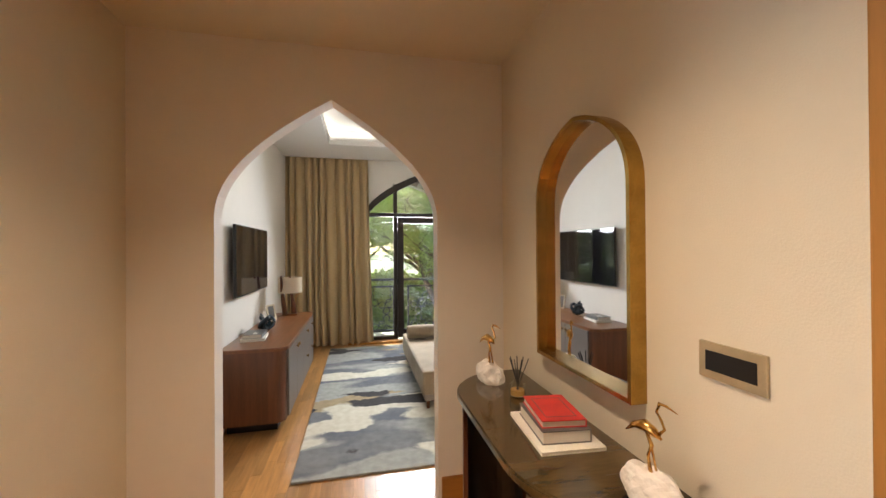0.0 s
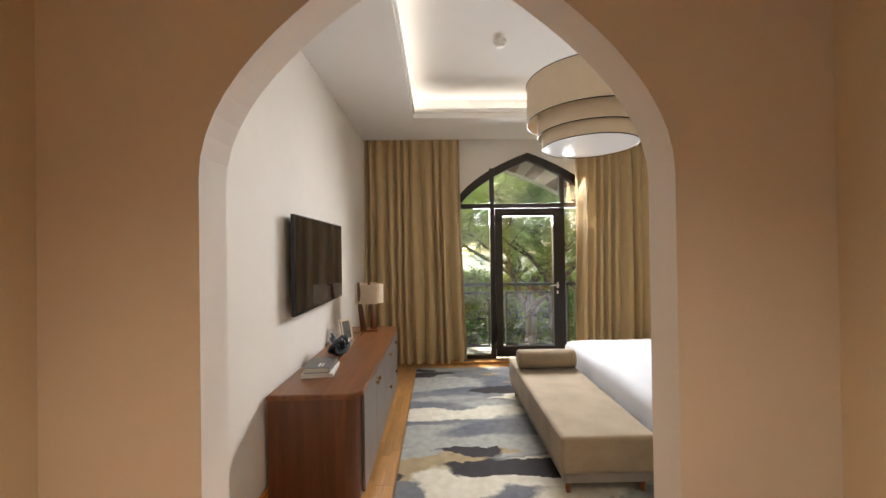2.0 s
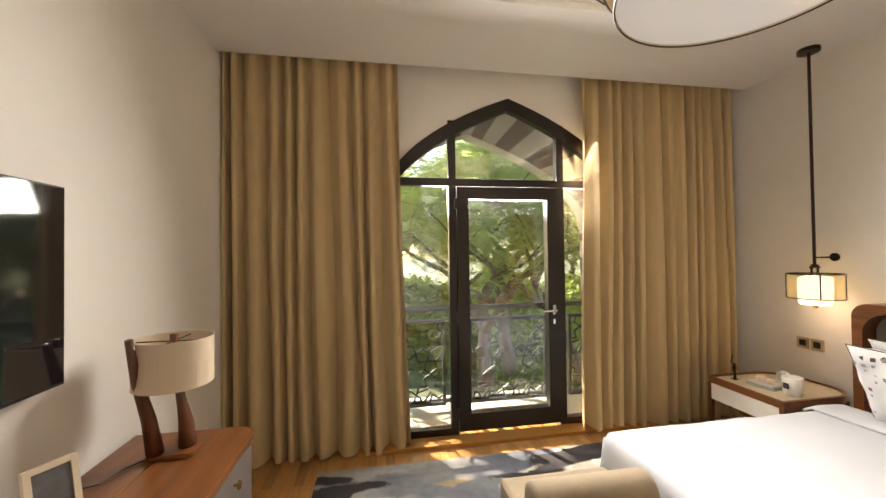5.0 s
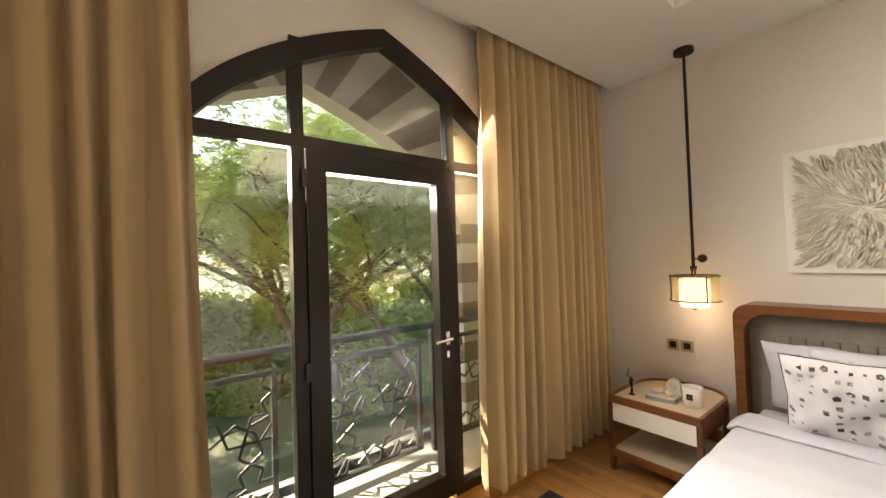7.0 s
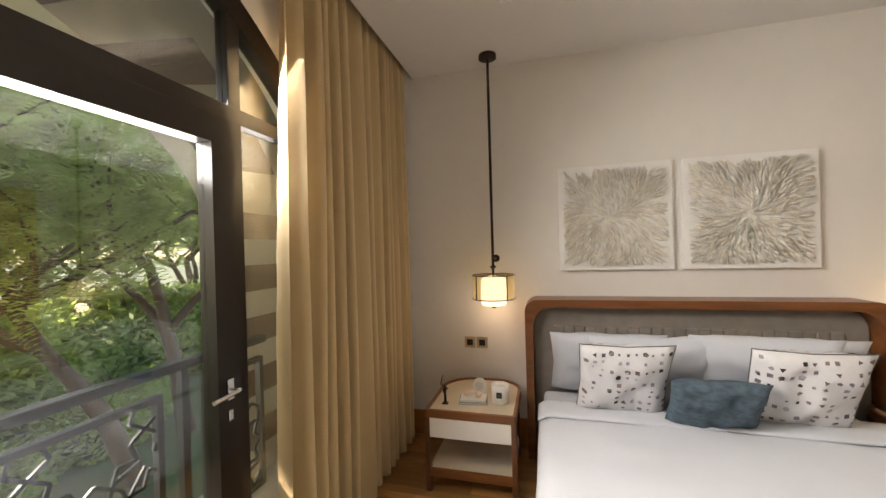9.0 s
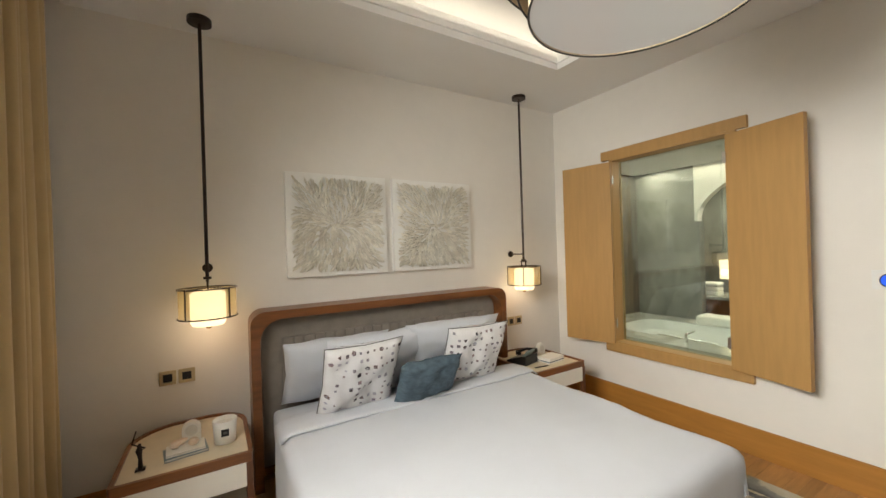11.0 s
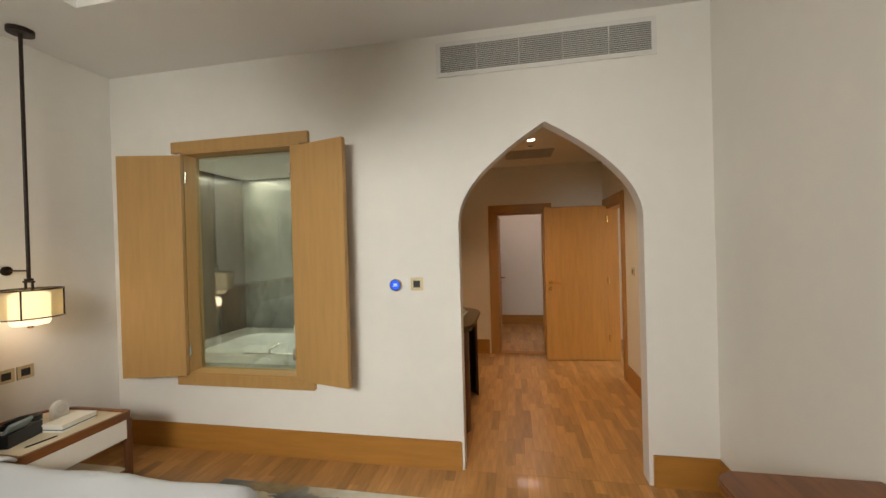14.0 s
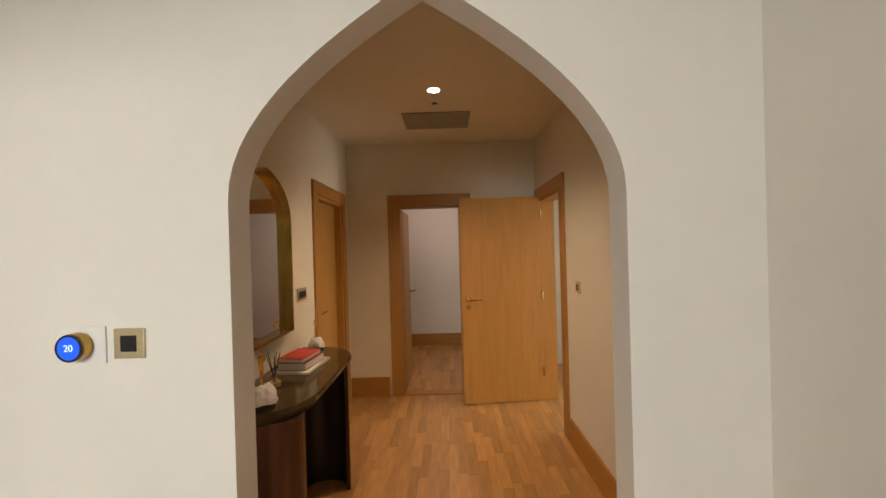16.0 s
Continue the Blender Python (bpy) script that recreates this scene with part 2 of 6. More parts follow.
def rug_mat():
    """Hand-tufted rug: drifting fields of slate, charcoal, pale grey and ivory with broken edges, and thin sand streaks."""
    m = material("abstract_rug", (0.3, 0.3, 0.3), 0.95, bump=0.5, bscale=160)
    nt = m.node_tree
    N, L = nt.nodes.new, nt.links.new
    tc = N("ShaderNodeTexCoord")
    rough, warp = N("ShaderNodeTexNoise"), N("ShaderNodeVectorMath")
    rough.inputs["Scale"].default_value, rough.inputs["Detail"].default_value, rough.inputs["Roughness"].default_value = 5.0, 9, 0.62
    warp.operation, warp.inputs[1].default_value = "MULTIPLY_ADD", (0.26, 0.20, 0)
    L(tc.outputs["Object"], rough.inputs[0]), L(rough.outputs["Color"], warp.inputs[0]), L(tc.outputs["Object"], warp.inputs[2])

    def field(shift, stretch, turn, scale, lo, hi, detail=2.0):
        mp, n, r = N("ShaderNodeMapping"), N("ShaderNodeTexNoise"), N("ShaderNodeMapRange")
        mp.inputs["Location"].default_value, mp.inputs["Scale"].default_value, mp.inputs["Rotation"].default_value = shift, stretch, (0, 0, radians(turn))
        n.inputs["Scale"].default_value, n.inputs["Detail"].default_value = scale, detail
        r.inputs["From Min"].default_value, r.inputs["From Max"].default_value = lo, hi
        L(warp.outputs[0], mp.inputs[0]), L(mp.outputs[0], n.inputs[0]), L(n.outputs[0], r.inputs[0])
        return r.outputs[0]

    def over(base, mask, colour):
        mix = N("ShaderNodeMixRGB")
        mix.inputs[2].default_value = (*colour, 1)
        L(mask, mix.inputs[0])
        if isinstance(base, tuple):
            mix.inputs[1].default_value = (*base, 1)
        else:
            L(base, mix.inputs[1])
        return mix.outputs[0]
    c = over((0.115, 0.125, 0.15), field((3.1, 0.2, 0), (1, 1.6, 1), 10, 1.4, 0.40, 0.62, 5), (0.19, 0.195, 0.20))
    c = over(c, field((7.3, 2.6, 0), (0.5, 1.5, 1), 14, 0.85, 0.50, 0.53), (0.32, 0.325, 0.30))
    c = over(c, field((1.7, 5.2, 0), (0.45, 1.6, 1), -12, 1.1, 0.63, 0.645), (0.34, 0.26, 0.15))
    c = over(c, field((4.4, 8.1, 0), (0.6, 1.25, 1), 22, 0.95, 0.54, 0.555), (0.60, 0.57, 0.47))
    c = over(c, field(RUG_SHIFT, (0.42, 1.55, 1), -8, 1.15, 0.565, 0.575), (0.032, 0.028, 0.030))
    c = over(c, field((9.5, 3.3, 0), (0.25, 3.2, 1), 18, 2.0, 0.665, 0.675), (0.62, 0.57, 0.44))
    fine, mul = N("ShaderNodeTexNoise"), N("ShaderNodeMixRGB")
    fine.inputs["Scale"].default_value, fine.inputs["Detail"].default_value = 16, 6
    mul.blend_type, mul.inputs[0].default_value = "OVERLAY", 0.35
    L(tc.outputs["Object"], fine.inputs[0]), L(c, mul.inputs[1]), L(fine.outputs[0], mul.inputs[2])
    L(mul.outputs[0], nt.nodes["Principled BSDF"].inputs["Base Color"])
    return m


RUG_SHIFT = (0.35, 1.2, 0)
M["rug"] = rug_mat()


# ---- mesh helpers ----
def part(name, bm, mat, parent=None, label="", smooth=False, kind=""):
    me = bpy.data.meshes.new(name)
    bm.to_mesh(me)
    bm.free()
    me.materials.append(mat if not isinstance(mat, str) else M[mat])
    if smooth:
        me.shade_smooth()
    ob = new(name, me)
    ob.parent = parent
    return tagged(ob, label, kind=kind)


def empty(name, place, label, category, group="", rz=0):
    ob = new(name)
    ob.matrix_world = pose(*place, 0, 0, rz)
    return tagged(ob, label, category, group)


def add_box(bm, x0, y0, z0, x1, y1, z1):
    vs = [bm.verts.new(p) for p in ((x0, y0, z0), (x1, y0, z0), (x1, y1, z0), (x0, y1, z0), (x0, y0, z1), (x1, y0, z1), (x1, y1, z1), (x0, y1, z1))]
    for f in ((0, 3, 2, 1), (4, 5, 6, 7), (0, 1, 5, 4), (1, 2, 6, 5), (2, 3, 7, 6), (3, 0, 4, 7)):
        bm.faces.new([vs[i] for i in f])
    return vs


def box(x0, y0, z0, x1, y1, z1, bevel=0.0, seg=2):
    bm = bmesh.new()
    add_box(bm, min(x0, x1), min(y0, y1), min(z0, z1), max(x0, x1), max(y0, y1), max(z0, z1))
    if bevel:
        bmesh.ops.bevel(bm, geom=bm.edges[:], offset=bevel, segments=seg, affect="EDGES", profile=0.6)
    return bm


def boxes(rows):
    bm = bmesh.new()
    for r in rows:
        add_box(bm, *r)
    return bm


def moved(bm, m):
    bmesh.ops.transform(bm, matrix=m, verts=bm.verts)
    return bm


def joined(a, b):
    """Adds b to a."""
    me = bpy.data.meshes.new("join")
    b.to_mesh(me)
    b.free()
    a.from_mesh(me)
    bpy.data.meshes.remove(me)
    return a


def prism(points, depth, axis="z", at=0.0, bevel=0.0):
    """An outline pulled out from at to at + depth; points are in the plane square to axis."""
    bm = bmesh.new()

    def put(p, d):
        return {"z": (p[0], p[1], d), "y": (p[0], d, p[1]), "x": (d, p[0], p[1])}[axis]
    a = [bm.verts.new(put(p, at)) for p in points]
    b = [bm.verts.new(put(p, at + depth)) for p in points]
    n = len(points)
    bm.faces.new(a), bm.faces.new(b[::-1])
    for i in range(n):
        bm.faces.new((a[i], b[i], b[(i + 1) % n], a[(i + 1) % n]))
    bmesh.ops.recalc_face_normals(bm, faces=bm.faces)
    if bevel:
        edges = [e for e in bm.edges if any(len(f.verts) > 4 for f in e.link_faces)]
        bmesh.ops.bevel(bm, geom=edges, offset=bevel, segments=2, affect="EDGES")
    return bm


def lathe(profile, n=32, cap=True, place=(0, 0, 0)):
    """A turned body: profile rows of (radius, z)."""
    bm = bmesh.new()
    rings = [[bm.verts.new((place[0] + r * math.cos(2 * math.pi * i / n), place[1] + r * math.sin(2 * math.pi * i / n), place[2] + z)) for i in range(n)] for r, z in profile]
    for a, b in zip(rings, rings[1:]):
        for i in range(n):
            bm.faces.new((a[i], a[(i + 1) % n], b[(i + 1) % n], b[i]))
    if cap:
        bm.faces.new(rings[0][::-1]), bm.faces.new(rings[-1])
    return bm


def tube(points, radius, n=8, cap=True):
    """A round bar along points; radius is one number or one for each point."""
    bm = bmesh.new()
    pts = [Vector(p) for p in points]
    rad = radius if isinstance(radius, (list, tuple)) else [radius] * len(pts)
    rings = []
    for i, p in enumerate(pts):
        d = (pts[min(i + 1, len(pts) - 1)] - pts[max(i - 1, 0)]).normalized()
        q = d.to_track_quat("Z", "Y")
        rings.append([bm.verts.new(p + q @ Vector((rad[i] * math.cos(2 * math.pi * k / n), rad[i] * math.sin(2 * math.pi * k / n), 0))) for k in range(n)])
    for a, b in zip(rings, rings[1:]):
        k0 = min(range(n), key=lambda k: (b[k].co - a[0].co).length)
        for k in range(n):
            bm.faces.new((a[k], a[(k + 1) % n], b[(k + 1 + k0) % n], b[(k + k0) % n]))
    if cap:
        bm.faces.new(rings[0][::-1]), bm.faces.new(rings[-1])
    bmesh.ops.recalc_face_normals(bm, faces=bm.faces)
    return bm


def cushion(w, h, t, puff=0.5, n=18, seed=0, wrinkle=0.006):
    """A stuffed cushion in the xz plane, centred: width, height, thickness."""
    bm = bmesh.new()
    grid = {}
    for side in (-1, 1):
        for i in range(n + 1):
            for j in range(n + 1):
                u, v = 2 * i / n - 1, 2 * j / n - 1
                e = max(0.0, (1 - u ** 4) * (1 - v ** 4)) ** puff
                pin = 1 - 0.07 * (1 - abs(u * v)) * (abs(u) ** 3 + abs(v) ** 3)
                if side == 1 and (i in (0, n) or j in (0, n)):
                    grid[side, i, j] = grid[-1, i, j]
                    continue
                wob = noise.noise(Vector((u * 2.2 + seed, v * 2.2, side * 3.0))) * wrinkle * 3 + noise.noise(Vector((u * 6 + seed, v * 3, side))) * wrinkle
                grid[side, i, j] = bm.verts.new((u * w / 2 * pin, side * (t / 2 * e) + wob * e, v * h / 2 * pin))
    for side in (-1, 1):
        for i in range(n):
            for j in range(n):
                q = [grid[side, i, j], grid[side, i + 1, j], grid[side, i + 1, j + 1], grid[side, i, j + 1]]
                bm.faces.new(q if side == -1 else q[::-1])
    return bm


def bezier(p0, p1, p2, p3, n):
    out = []
    for i in range(n + 1):
        t = i / n
        out.append(tuple((1 - t) ** 3 * a + 3 * t * (1 - t) ** 2 * b + 3 * t * t * (1 - t) * c + t ** 3 * d for a, b, c, d in zip(p0, p1, p2, p3)))
    return out


def pointed(cx, half, spring, apex, rise=0.28, flat=0.28, slope=0.6, n=14):
    """The outline of a pointed arch above its springing, from right to left."""
    right = bezier((cx + half, spring), (cx + half, spring + rise), (cx + flat, apex - flat * slope), (cx, apex), n)
    return right + [(2 * cx - x, z) for x, z in right[-2::-1]]


def arch_wall(x0, x1, z0, z1, outline, feet, y0, y1):
    """A wall from x0 to x1 with an arched opening that reaches down to z0 or to a sill at feet."""
    bm = bmesh.new()
    xr, xl = outline[0][0], outline[-1][0]
    if feet > z0:
        add_box(bm, xl, y0, z0, xr, y1, feet)
    add_box(bm, x0, y0, z0, xl, y1, z1), add_box(bm, xr, y0, z0, x1, y1, z1)
    for (xa, za), (xb, zb) in zip(outline, outline[1:]):
        if abs(xa - xb) < 1e-6:
            continue
        a = [bm.verts.new(p) for p in ((xb, y0, zb), (xa, y0, za), (xa, y0, z1), (xb, y0, z1))]
        b = [bm.verts.new((v.co.x, y1, v.co.z)) for v in a]
        bm.faces.new(a), bm.faces.new(b[::-1]), bm.faces.new((a[0], b[0], b[1], a[1])), bm.faces.new((a[3], a[2], b[2], b[3]))
    bmesh.ops.remove_doubles(bm, verts=bm.verts, dist=0.0002)
    bmesh.ops.recalc_face_normals(bm, faces=bm.faces)
    return bm


def band(outer, inner, axis, at, depth):
    """A flat band between two outlines with as many points."""
    bm = bmesh.new()

    def put(p, d):
        return {"y": (p[0], d, p[1]), "x": (d, p[0], p[1]), "z": (p[0], p[1], d)}[axis]
    rows = [[bm.verts.new(put(p, d)) for p in line] for line, d in ((outer, at), (outer, at + depth), (inner, at + depth), (inner, at))]
    n = len(outer)
    for k in range(4):
        a, b = rows[k], rows[(k + 1) % 4]
        for i in range(n - 1):
            bm.faces.new((a[i], a[i + 1], b[i + 1], b[i]))
    bm.faces.new([r[0] for r in rows]), bm.faces.new([r[-1] for r in rows])
    bmesh.ops.recalc_face_normals(bm, faces=bm.faces)
    return bm


# ---- setting ----
W, E, S, HS, N = -1.25, 3.20, 2.485, 2.365, 6.64
HW, HE, HB, CEIL, HCEIL = -1.24, 0.735, -0.36, 3.0, 2.64
ARCH = pointed(-0.259, 0.588, 1.70, 2.35, 0.25, 0.29, 0.60)


def structure(name, bm, mat, label, smooth=False):
    return tagged(part(name, bm, mat), label, "structure", kind="structure")


def build_shell():
    f = structure("floor", box(-4.2, -2.4, -0.12, E + 0.2, N + 0.1, -0.004), "oak", "oak strip floor running through hall and bedroom")
    # the wall between hall and bedroom, with its arch; the bath window is cut beside it
    bm = arch_wall(W - 0.15, 0.9, 0, 3.3, ARCH, 0, HS, S)
    structure("wall_south", bm, "wall", "cream painted wall with a pointed arch opening")
    bm = boxes([(0.9, HS, 0, 1.50, S, 3.3), (2.50, HS, 0, E + 0.15, S, 3.3), (1.50, HS, 0, 2.50, S, 0.60), (1.50, HS, 2.335, 2.50, S, 3.3)])
    structure("wall_south", bm, "wall", "cream painted wall around the bathroom window")
    structure("wall_east", box(E, S, 0, E + 0.15, N + 0.16, 3.3), "wall", "cream painted wall behind the bed")
    structure("wall_west", box(W - 0.15, S, 0, W, N + 0.16, 3.3), "wall", "cream painted wall behind the sideboard")
    o = window_outline(1.06)
    bm = arch_wall(W, E, 0, 3.3, o, 0, N, N + 0.16)
    structure("wall_north", bm, "wall", "cream painted wall with a pointed arch window")
    # bedroom ceiling with its raised middle and light cove
    x0, x1, y0, y1 = -0.52, 2.44, 3.26, 5.63
    g = 0.13
    bm = boxes([(W, S, CEIL, x0, 6.45, CEIL + 0.05), (x1, S, CEIL, E, 6.45, CEIL + 0.05), (x0, S, CEIL, x1, y0, CEIL + 0.05), (x0, y1, CEIL, x1, 6.45, CEIL + 0.05),
                (W, 6.45, CEIL + 0.12, E, N, CEIL + 0.16), (W, 6.43, CEIL + 0.05, E, 6.45, CEIL + 0.16),
                (x0 - g, y0 - g, 3.25, x1 + g, y1 + g, 3.3),
                (x0 - g - 0.02, y0 - g, CEIL + 0.05, x0 - g, y1 + g, 3.25), (x1 + g, y0 - g, CEIL + 0.05, x1 + g + 0.02, y1 + g, 3.25),
                (x0 - g, y0 - g - 0.02, CEIL + 0.05, x1 + g, y0 - g, 3.25), (x0 - g, y1 + g, CEIL + 0.05, x1 + g, y1 + g + 0.02, 3.25)])
    structure("ceiling", bm, "ceiling", "white bedroom ceiling with a raised tray and light cove")
    bm = boxes([(x0, y0, CEIL + 0.05, x0 + 0.015, y1, CEIL + 0.10), (x1 - 0.015, y0, CEIL + 0.05, x1, y1, CEIL + 0.10), (x0 + 0.015, y0, CEIL + 0.05, x1 - 0.015, y0 + 0.015, CEIL + 0.10), (x0 + 0.015, y1 - 0.015, CEIL + 0.05, x1 - 0.015, y1, CEIL + 0.10)])
    structure("trim", bm, "ceiling", "white lip round the ceiling tray")
    bm = boxes([(x0 - 0.09, y0 - 0.09, 3.055, x0 - 0.06, y1 + 0.09, 3.07), (x1 + 0.06, y0 - 0.09, 3.055, x1 + 0.09, y1 + 0.09, 3.07), (x0 - 0.06, y0 - 0.09, 3.055, x1 + 0.06, y0 - 0.06, 3.07), (x0 - 0.06, y1 + 0.06, 3.055, x1 + 0.06, y1 + 0.09, 3.07)])
    tagged(part("cove_light", bm, "cove"), "warm white light strip hidden in the ceiling cove", "light strip")
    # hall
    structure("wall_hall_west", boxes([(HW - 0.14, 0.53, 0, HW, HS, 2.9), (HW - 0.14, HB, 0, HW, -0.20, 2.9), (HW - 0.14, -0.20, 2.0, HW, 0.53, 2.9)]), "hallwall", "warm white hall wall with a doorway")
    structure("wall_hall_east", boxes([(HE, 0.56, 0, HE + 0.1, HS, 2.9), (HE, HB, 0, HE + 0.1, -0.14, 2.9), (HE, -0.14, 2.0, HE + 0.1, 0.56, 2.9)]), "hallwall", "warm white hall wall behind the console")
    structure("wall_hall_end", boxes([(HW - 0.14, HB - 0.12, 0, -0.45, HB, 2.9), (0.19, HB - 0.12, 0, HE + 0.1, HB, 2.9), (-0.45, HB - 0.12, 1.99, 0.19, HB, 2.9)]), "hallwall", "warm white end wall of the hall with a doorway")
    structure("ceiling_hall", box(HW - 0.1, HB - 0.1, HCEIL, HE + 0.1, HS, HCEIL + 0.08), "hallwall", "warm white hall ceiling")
    # corridor behind
    structure("wall_corridor", boxes([(-2.2, -2.52, 0, 1.6, -2.4, 2.7), (-2.32, -2.4, 0, -2.2, HB - 0.12, 2.7), (1.6, -2.4, 0, 1.72, HB - 0.12, 2.7)]), "wall", "pale walls of the corridor behind the hall")
    structure("ceiling_corridor", box(-2.2, -2.4, 2.62, 1.6, HB - 0.12, 2.7), "ceiling", "white corridor ceiling")
    # side room behind the west doorway
    structure("wall_side_room", boxes([(-4.2, -1.4, 0, HW - 0.14, -1.3, 2.7), (-4.2, -1.3, 0, -4.1, -0.6, 2.7), (-4.2, 0.9, 0, -4.1, 1.9, 2.7), (-4.2, -0.6, 2.2, -4.1, 0.9, 2.7), (-4.1, 1.8, 0, HW - 0.14, 1.9, 2.7)]), "wall", "pale walls of the side room")
    structure("ceiling_side_room", box(-4.2, -1.4, 2.62, HW - 0.14, 1.9, 2.7), "ceiling", "white side room ceiling")


def window_outline(half=1.0, apex=2.86, n=18):
    """The window's pointed outline, from right to left."""
    k = half / 1.06
    right = bezier((0.985 + half, 2.10), (0.985 + 0.93 * k, 2.42 + (apex - 2.86)), (0.985 + 0.50 * k, 2.68 + (apex - 2.86)), (0.985, apex), n)
    return right + [(1.97 - x, z) for x, z in right[-2::-1]]


def build_skirting():
    h, t = 0.20, 0.018
    rows = [("baseboard", (0.345, S, 0, E, S + t, h), "oak skirting under the bathroom window"),
            ("baseboard", (W, S, 0, -0.87, S + t, h), "short oak skirting beside the arch"),
            ("baseboard", (E - t, S + t, 0, E, 6.62, h), "oak skirting along the bed wall"),
            ("baseboard", (W, S + t, 0, W + t, 6.62, h), "oak skirting along the sideboard wall"),
            ("baseboard", (HW, 0.66, 0, HW + t, HS - t, h), "oak skirting in the hall"),
            ("baseboard", (HW, HS - t, 0, -0.87, HS, h), "oak skirting in the hall corner"),
            ("baseboard", (0.345, HS - t, 0, HE, HS, h), "oak skirting behind the console end"),
            ("baseboard", (HE - t, 0.70, 0, HE, HS - t, h), "oak skirting behind the console"),
            ("baseboard", (0.33, HB, 0, HE, HB + t, h), "oak skirting beside the end doorway"),
            ("baseboard", (-2.2, -2.4, 0, 1.6, -2.4 + t, 0.18), "oak skirting in the corridor")]
    for name, r, label in rows:
        bm = box(*r)
        top = [e for e in bm.edges if all(abs(v.co.z - r[5]) < 1e-5 for v in e.verts)]
        bmesh.ops.bevel(bm, geom=top, offset=0.006, segments=2, affect="EDGES")
        structure(name, bm, "oak_h", label)


def casing(name, axis, at, a0, a1, z1, w, depth, label, leg_from=0.0):
    """A doorcase of two posts and a head on one face of a wall. The opening runs from a0 to a1 and up to z1."""
    ob = empty(name, (0, 0, 0), label, "structure")
    ob["kind"] = "structure"

    def piece(n, p0, p1, z0, zt):
        r = (p0, at, z0, p1, at + depth, zt) if axis == "y" else (at, p0, z0, at + depth, p1, zt)
        part(n, box(*r, bevel=0.004), "oak" if n == "post" else "oak_h", ob)
    piece("post", a0 - w, a0, leg_from, z1), piece("post", a1, a1 + w, leg_from, z1), piece("head", a0 - w, a1 + w, z1, z1 + w)
    return ob


def door_handle(parent, place, rz, mat="brass"):
    """A lever handle on a round rose, pointing along +x before the turn; the door's face is the xz plane, towards -y."""
    h = pose(*place, 0, 0, rz)
    bm = moved(lathe([(0.025, 0), (0.026, 0.004), (0.022, 0.008)], 20), pose(0, 0, 0, 90))
    joined(bm, tube([(0, 0, 0), (0, -0.045, 0), (0.02, -0.055, 0), (0.12, -0.055, 0)], 0.009, 10))
    joined(bm, moved(lathe([(0.022, 0), (0.023, 0.004), (0.018, 0.006)], 20, place=(0, 0, 0)), pose(0, 0, -0.075, 90)))
    return part("door_handle", moved(bm, h), mat, parent, "brass lever handle with a round rose")


def build_doors():
    # end doorway with lining
    d = casing("door_frame", "y", HB, -0.45, 0.19, 1.99, 0.115, 0.02, "oak door frame in the end wall of the hall")
    part("lining", boxes([(-0.46, HB - 0.12, 0, -0.435, HB, 1.99), (0.175, HB - 0.12, 0, 0.20, HB, 1.99), (-0.435, HB - 0.12, 1.965, 0.175, HB, 1.99)]), "oak", d)
    part("threshold", box(-0.435, HB - 0.12, 0, 0.175, HB, 0.006), "oak_h", d)
    leaf = empty("door_1", (0.16, HB - 0.14, 0), "oak door standing open into the corridor", "door")
    part("leaf", box(0.17, HB - 0.16 - 0.62, 0.008, 0.21, HB - 0.14, 1.96, 0.003), "oak", None).parent = None
    lf = scene.collection.objects[-1]
    lf.parent, lf.matrix_parent_inverse = leaf, leaf.matrix_world.inverted()
    hd = door_handle(None, (0.17, HB - 0.70, 1.02), -90)
    hd.parent, hd.matrix_parent_inverse = leaf, leaf.matrix_world.inverted()
    # east door, closed
    d = casing("door_frame", "x", HE, -0.14, 0.56, 2.0, 0.11, -0.02, "oak door frame beside the console")
    part("lining", boxes([(HE, 0.535, 0, HE + 0.1, 0.56, 2.0), (HE, -0.14, 0, HE + 0.1, -0.115, 2.0), (HE, -0.115, 1.975, HE + 0.1, 0.535, 2.0)]), "oak", d)
    leaf = empty("door_2", (HE + 0.08, 0.2, 0), "closed oak door with a brass handle", "door")
    for nm, ob in (("leaf", part("leaf", box(HE + 0.06, -0.113, 0.006, HE + 0.10, 0.533, 1.973, 0.003), "oak")), ("h", door_handle(None, (HE + 0.06, 0.47, 1.02), -90)),
                   ("hinge", part("hinge", boxes([(HE + 0.052, 0.505, z, HE + 0.062, 0.53, z + 0.05) for z in (1.62,)]), "chrome"))):
        ob.parent, ob.matrix_parent_inverse = leaf, leaf.matrix_world.inverted()
    # west doorway, its leaf folded back against the end wall
    d = casing("door_frame", "x", HW, -0.20, 0.53, 2.0, 0.11, 0.02, "oak door frame of the side room")
    part("lining", boxes([(HW - 0.14, 0.505, 0, HW, 0.53, 2.0), (HW - 0.14, -0.20, 0, HW, -0.175, 2.0), (HW - 0.14, -0.175, 1.975, HW, 0.505, 2.0)]), "oak", d)
    leaf = empty("door_3", (-1.235, -0.165, 0), "oak flush door standing open in the hall", "door", rz=5)
    part("leaf", box(0, -0.022, 0.01, 0.80, 0.022, 2.02, 0.003), "oak", leaf)
    door_handle(leaf, (0.735, 0.022, 1.03), 180, "gold")
    for z in (0.25, 1.0, 1.8):
        part("hinge", lathe([(0.006, 0), (0.007, 0.09)], 10, place=(0.0, 0.028, z)), "brass", leaf)


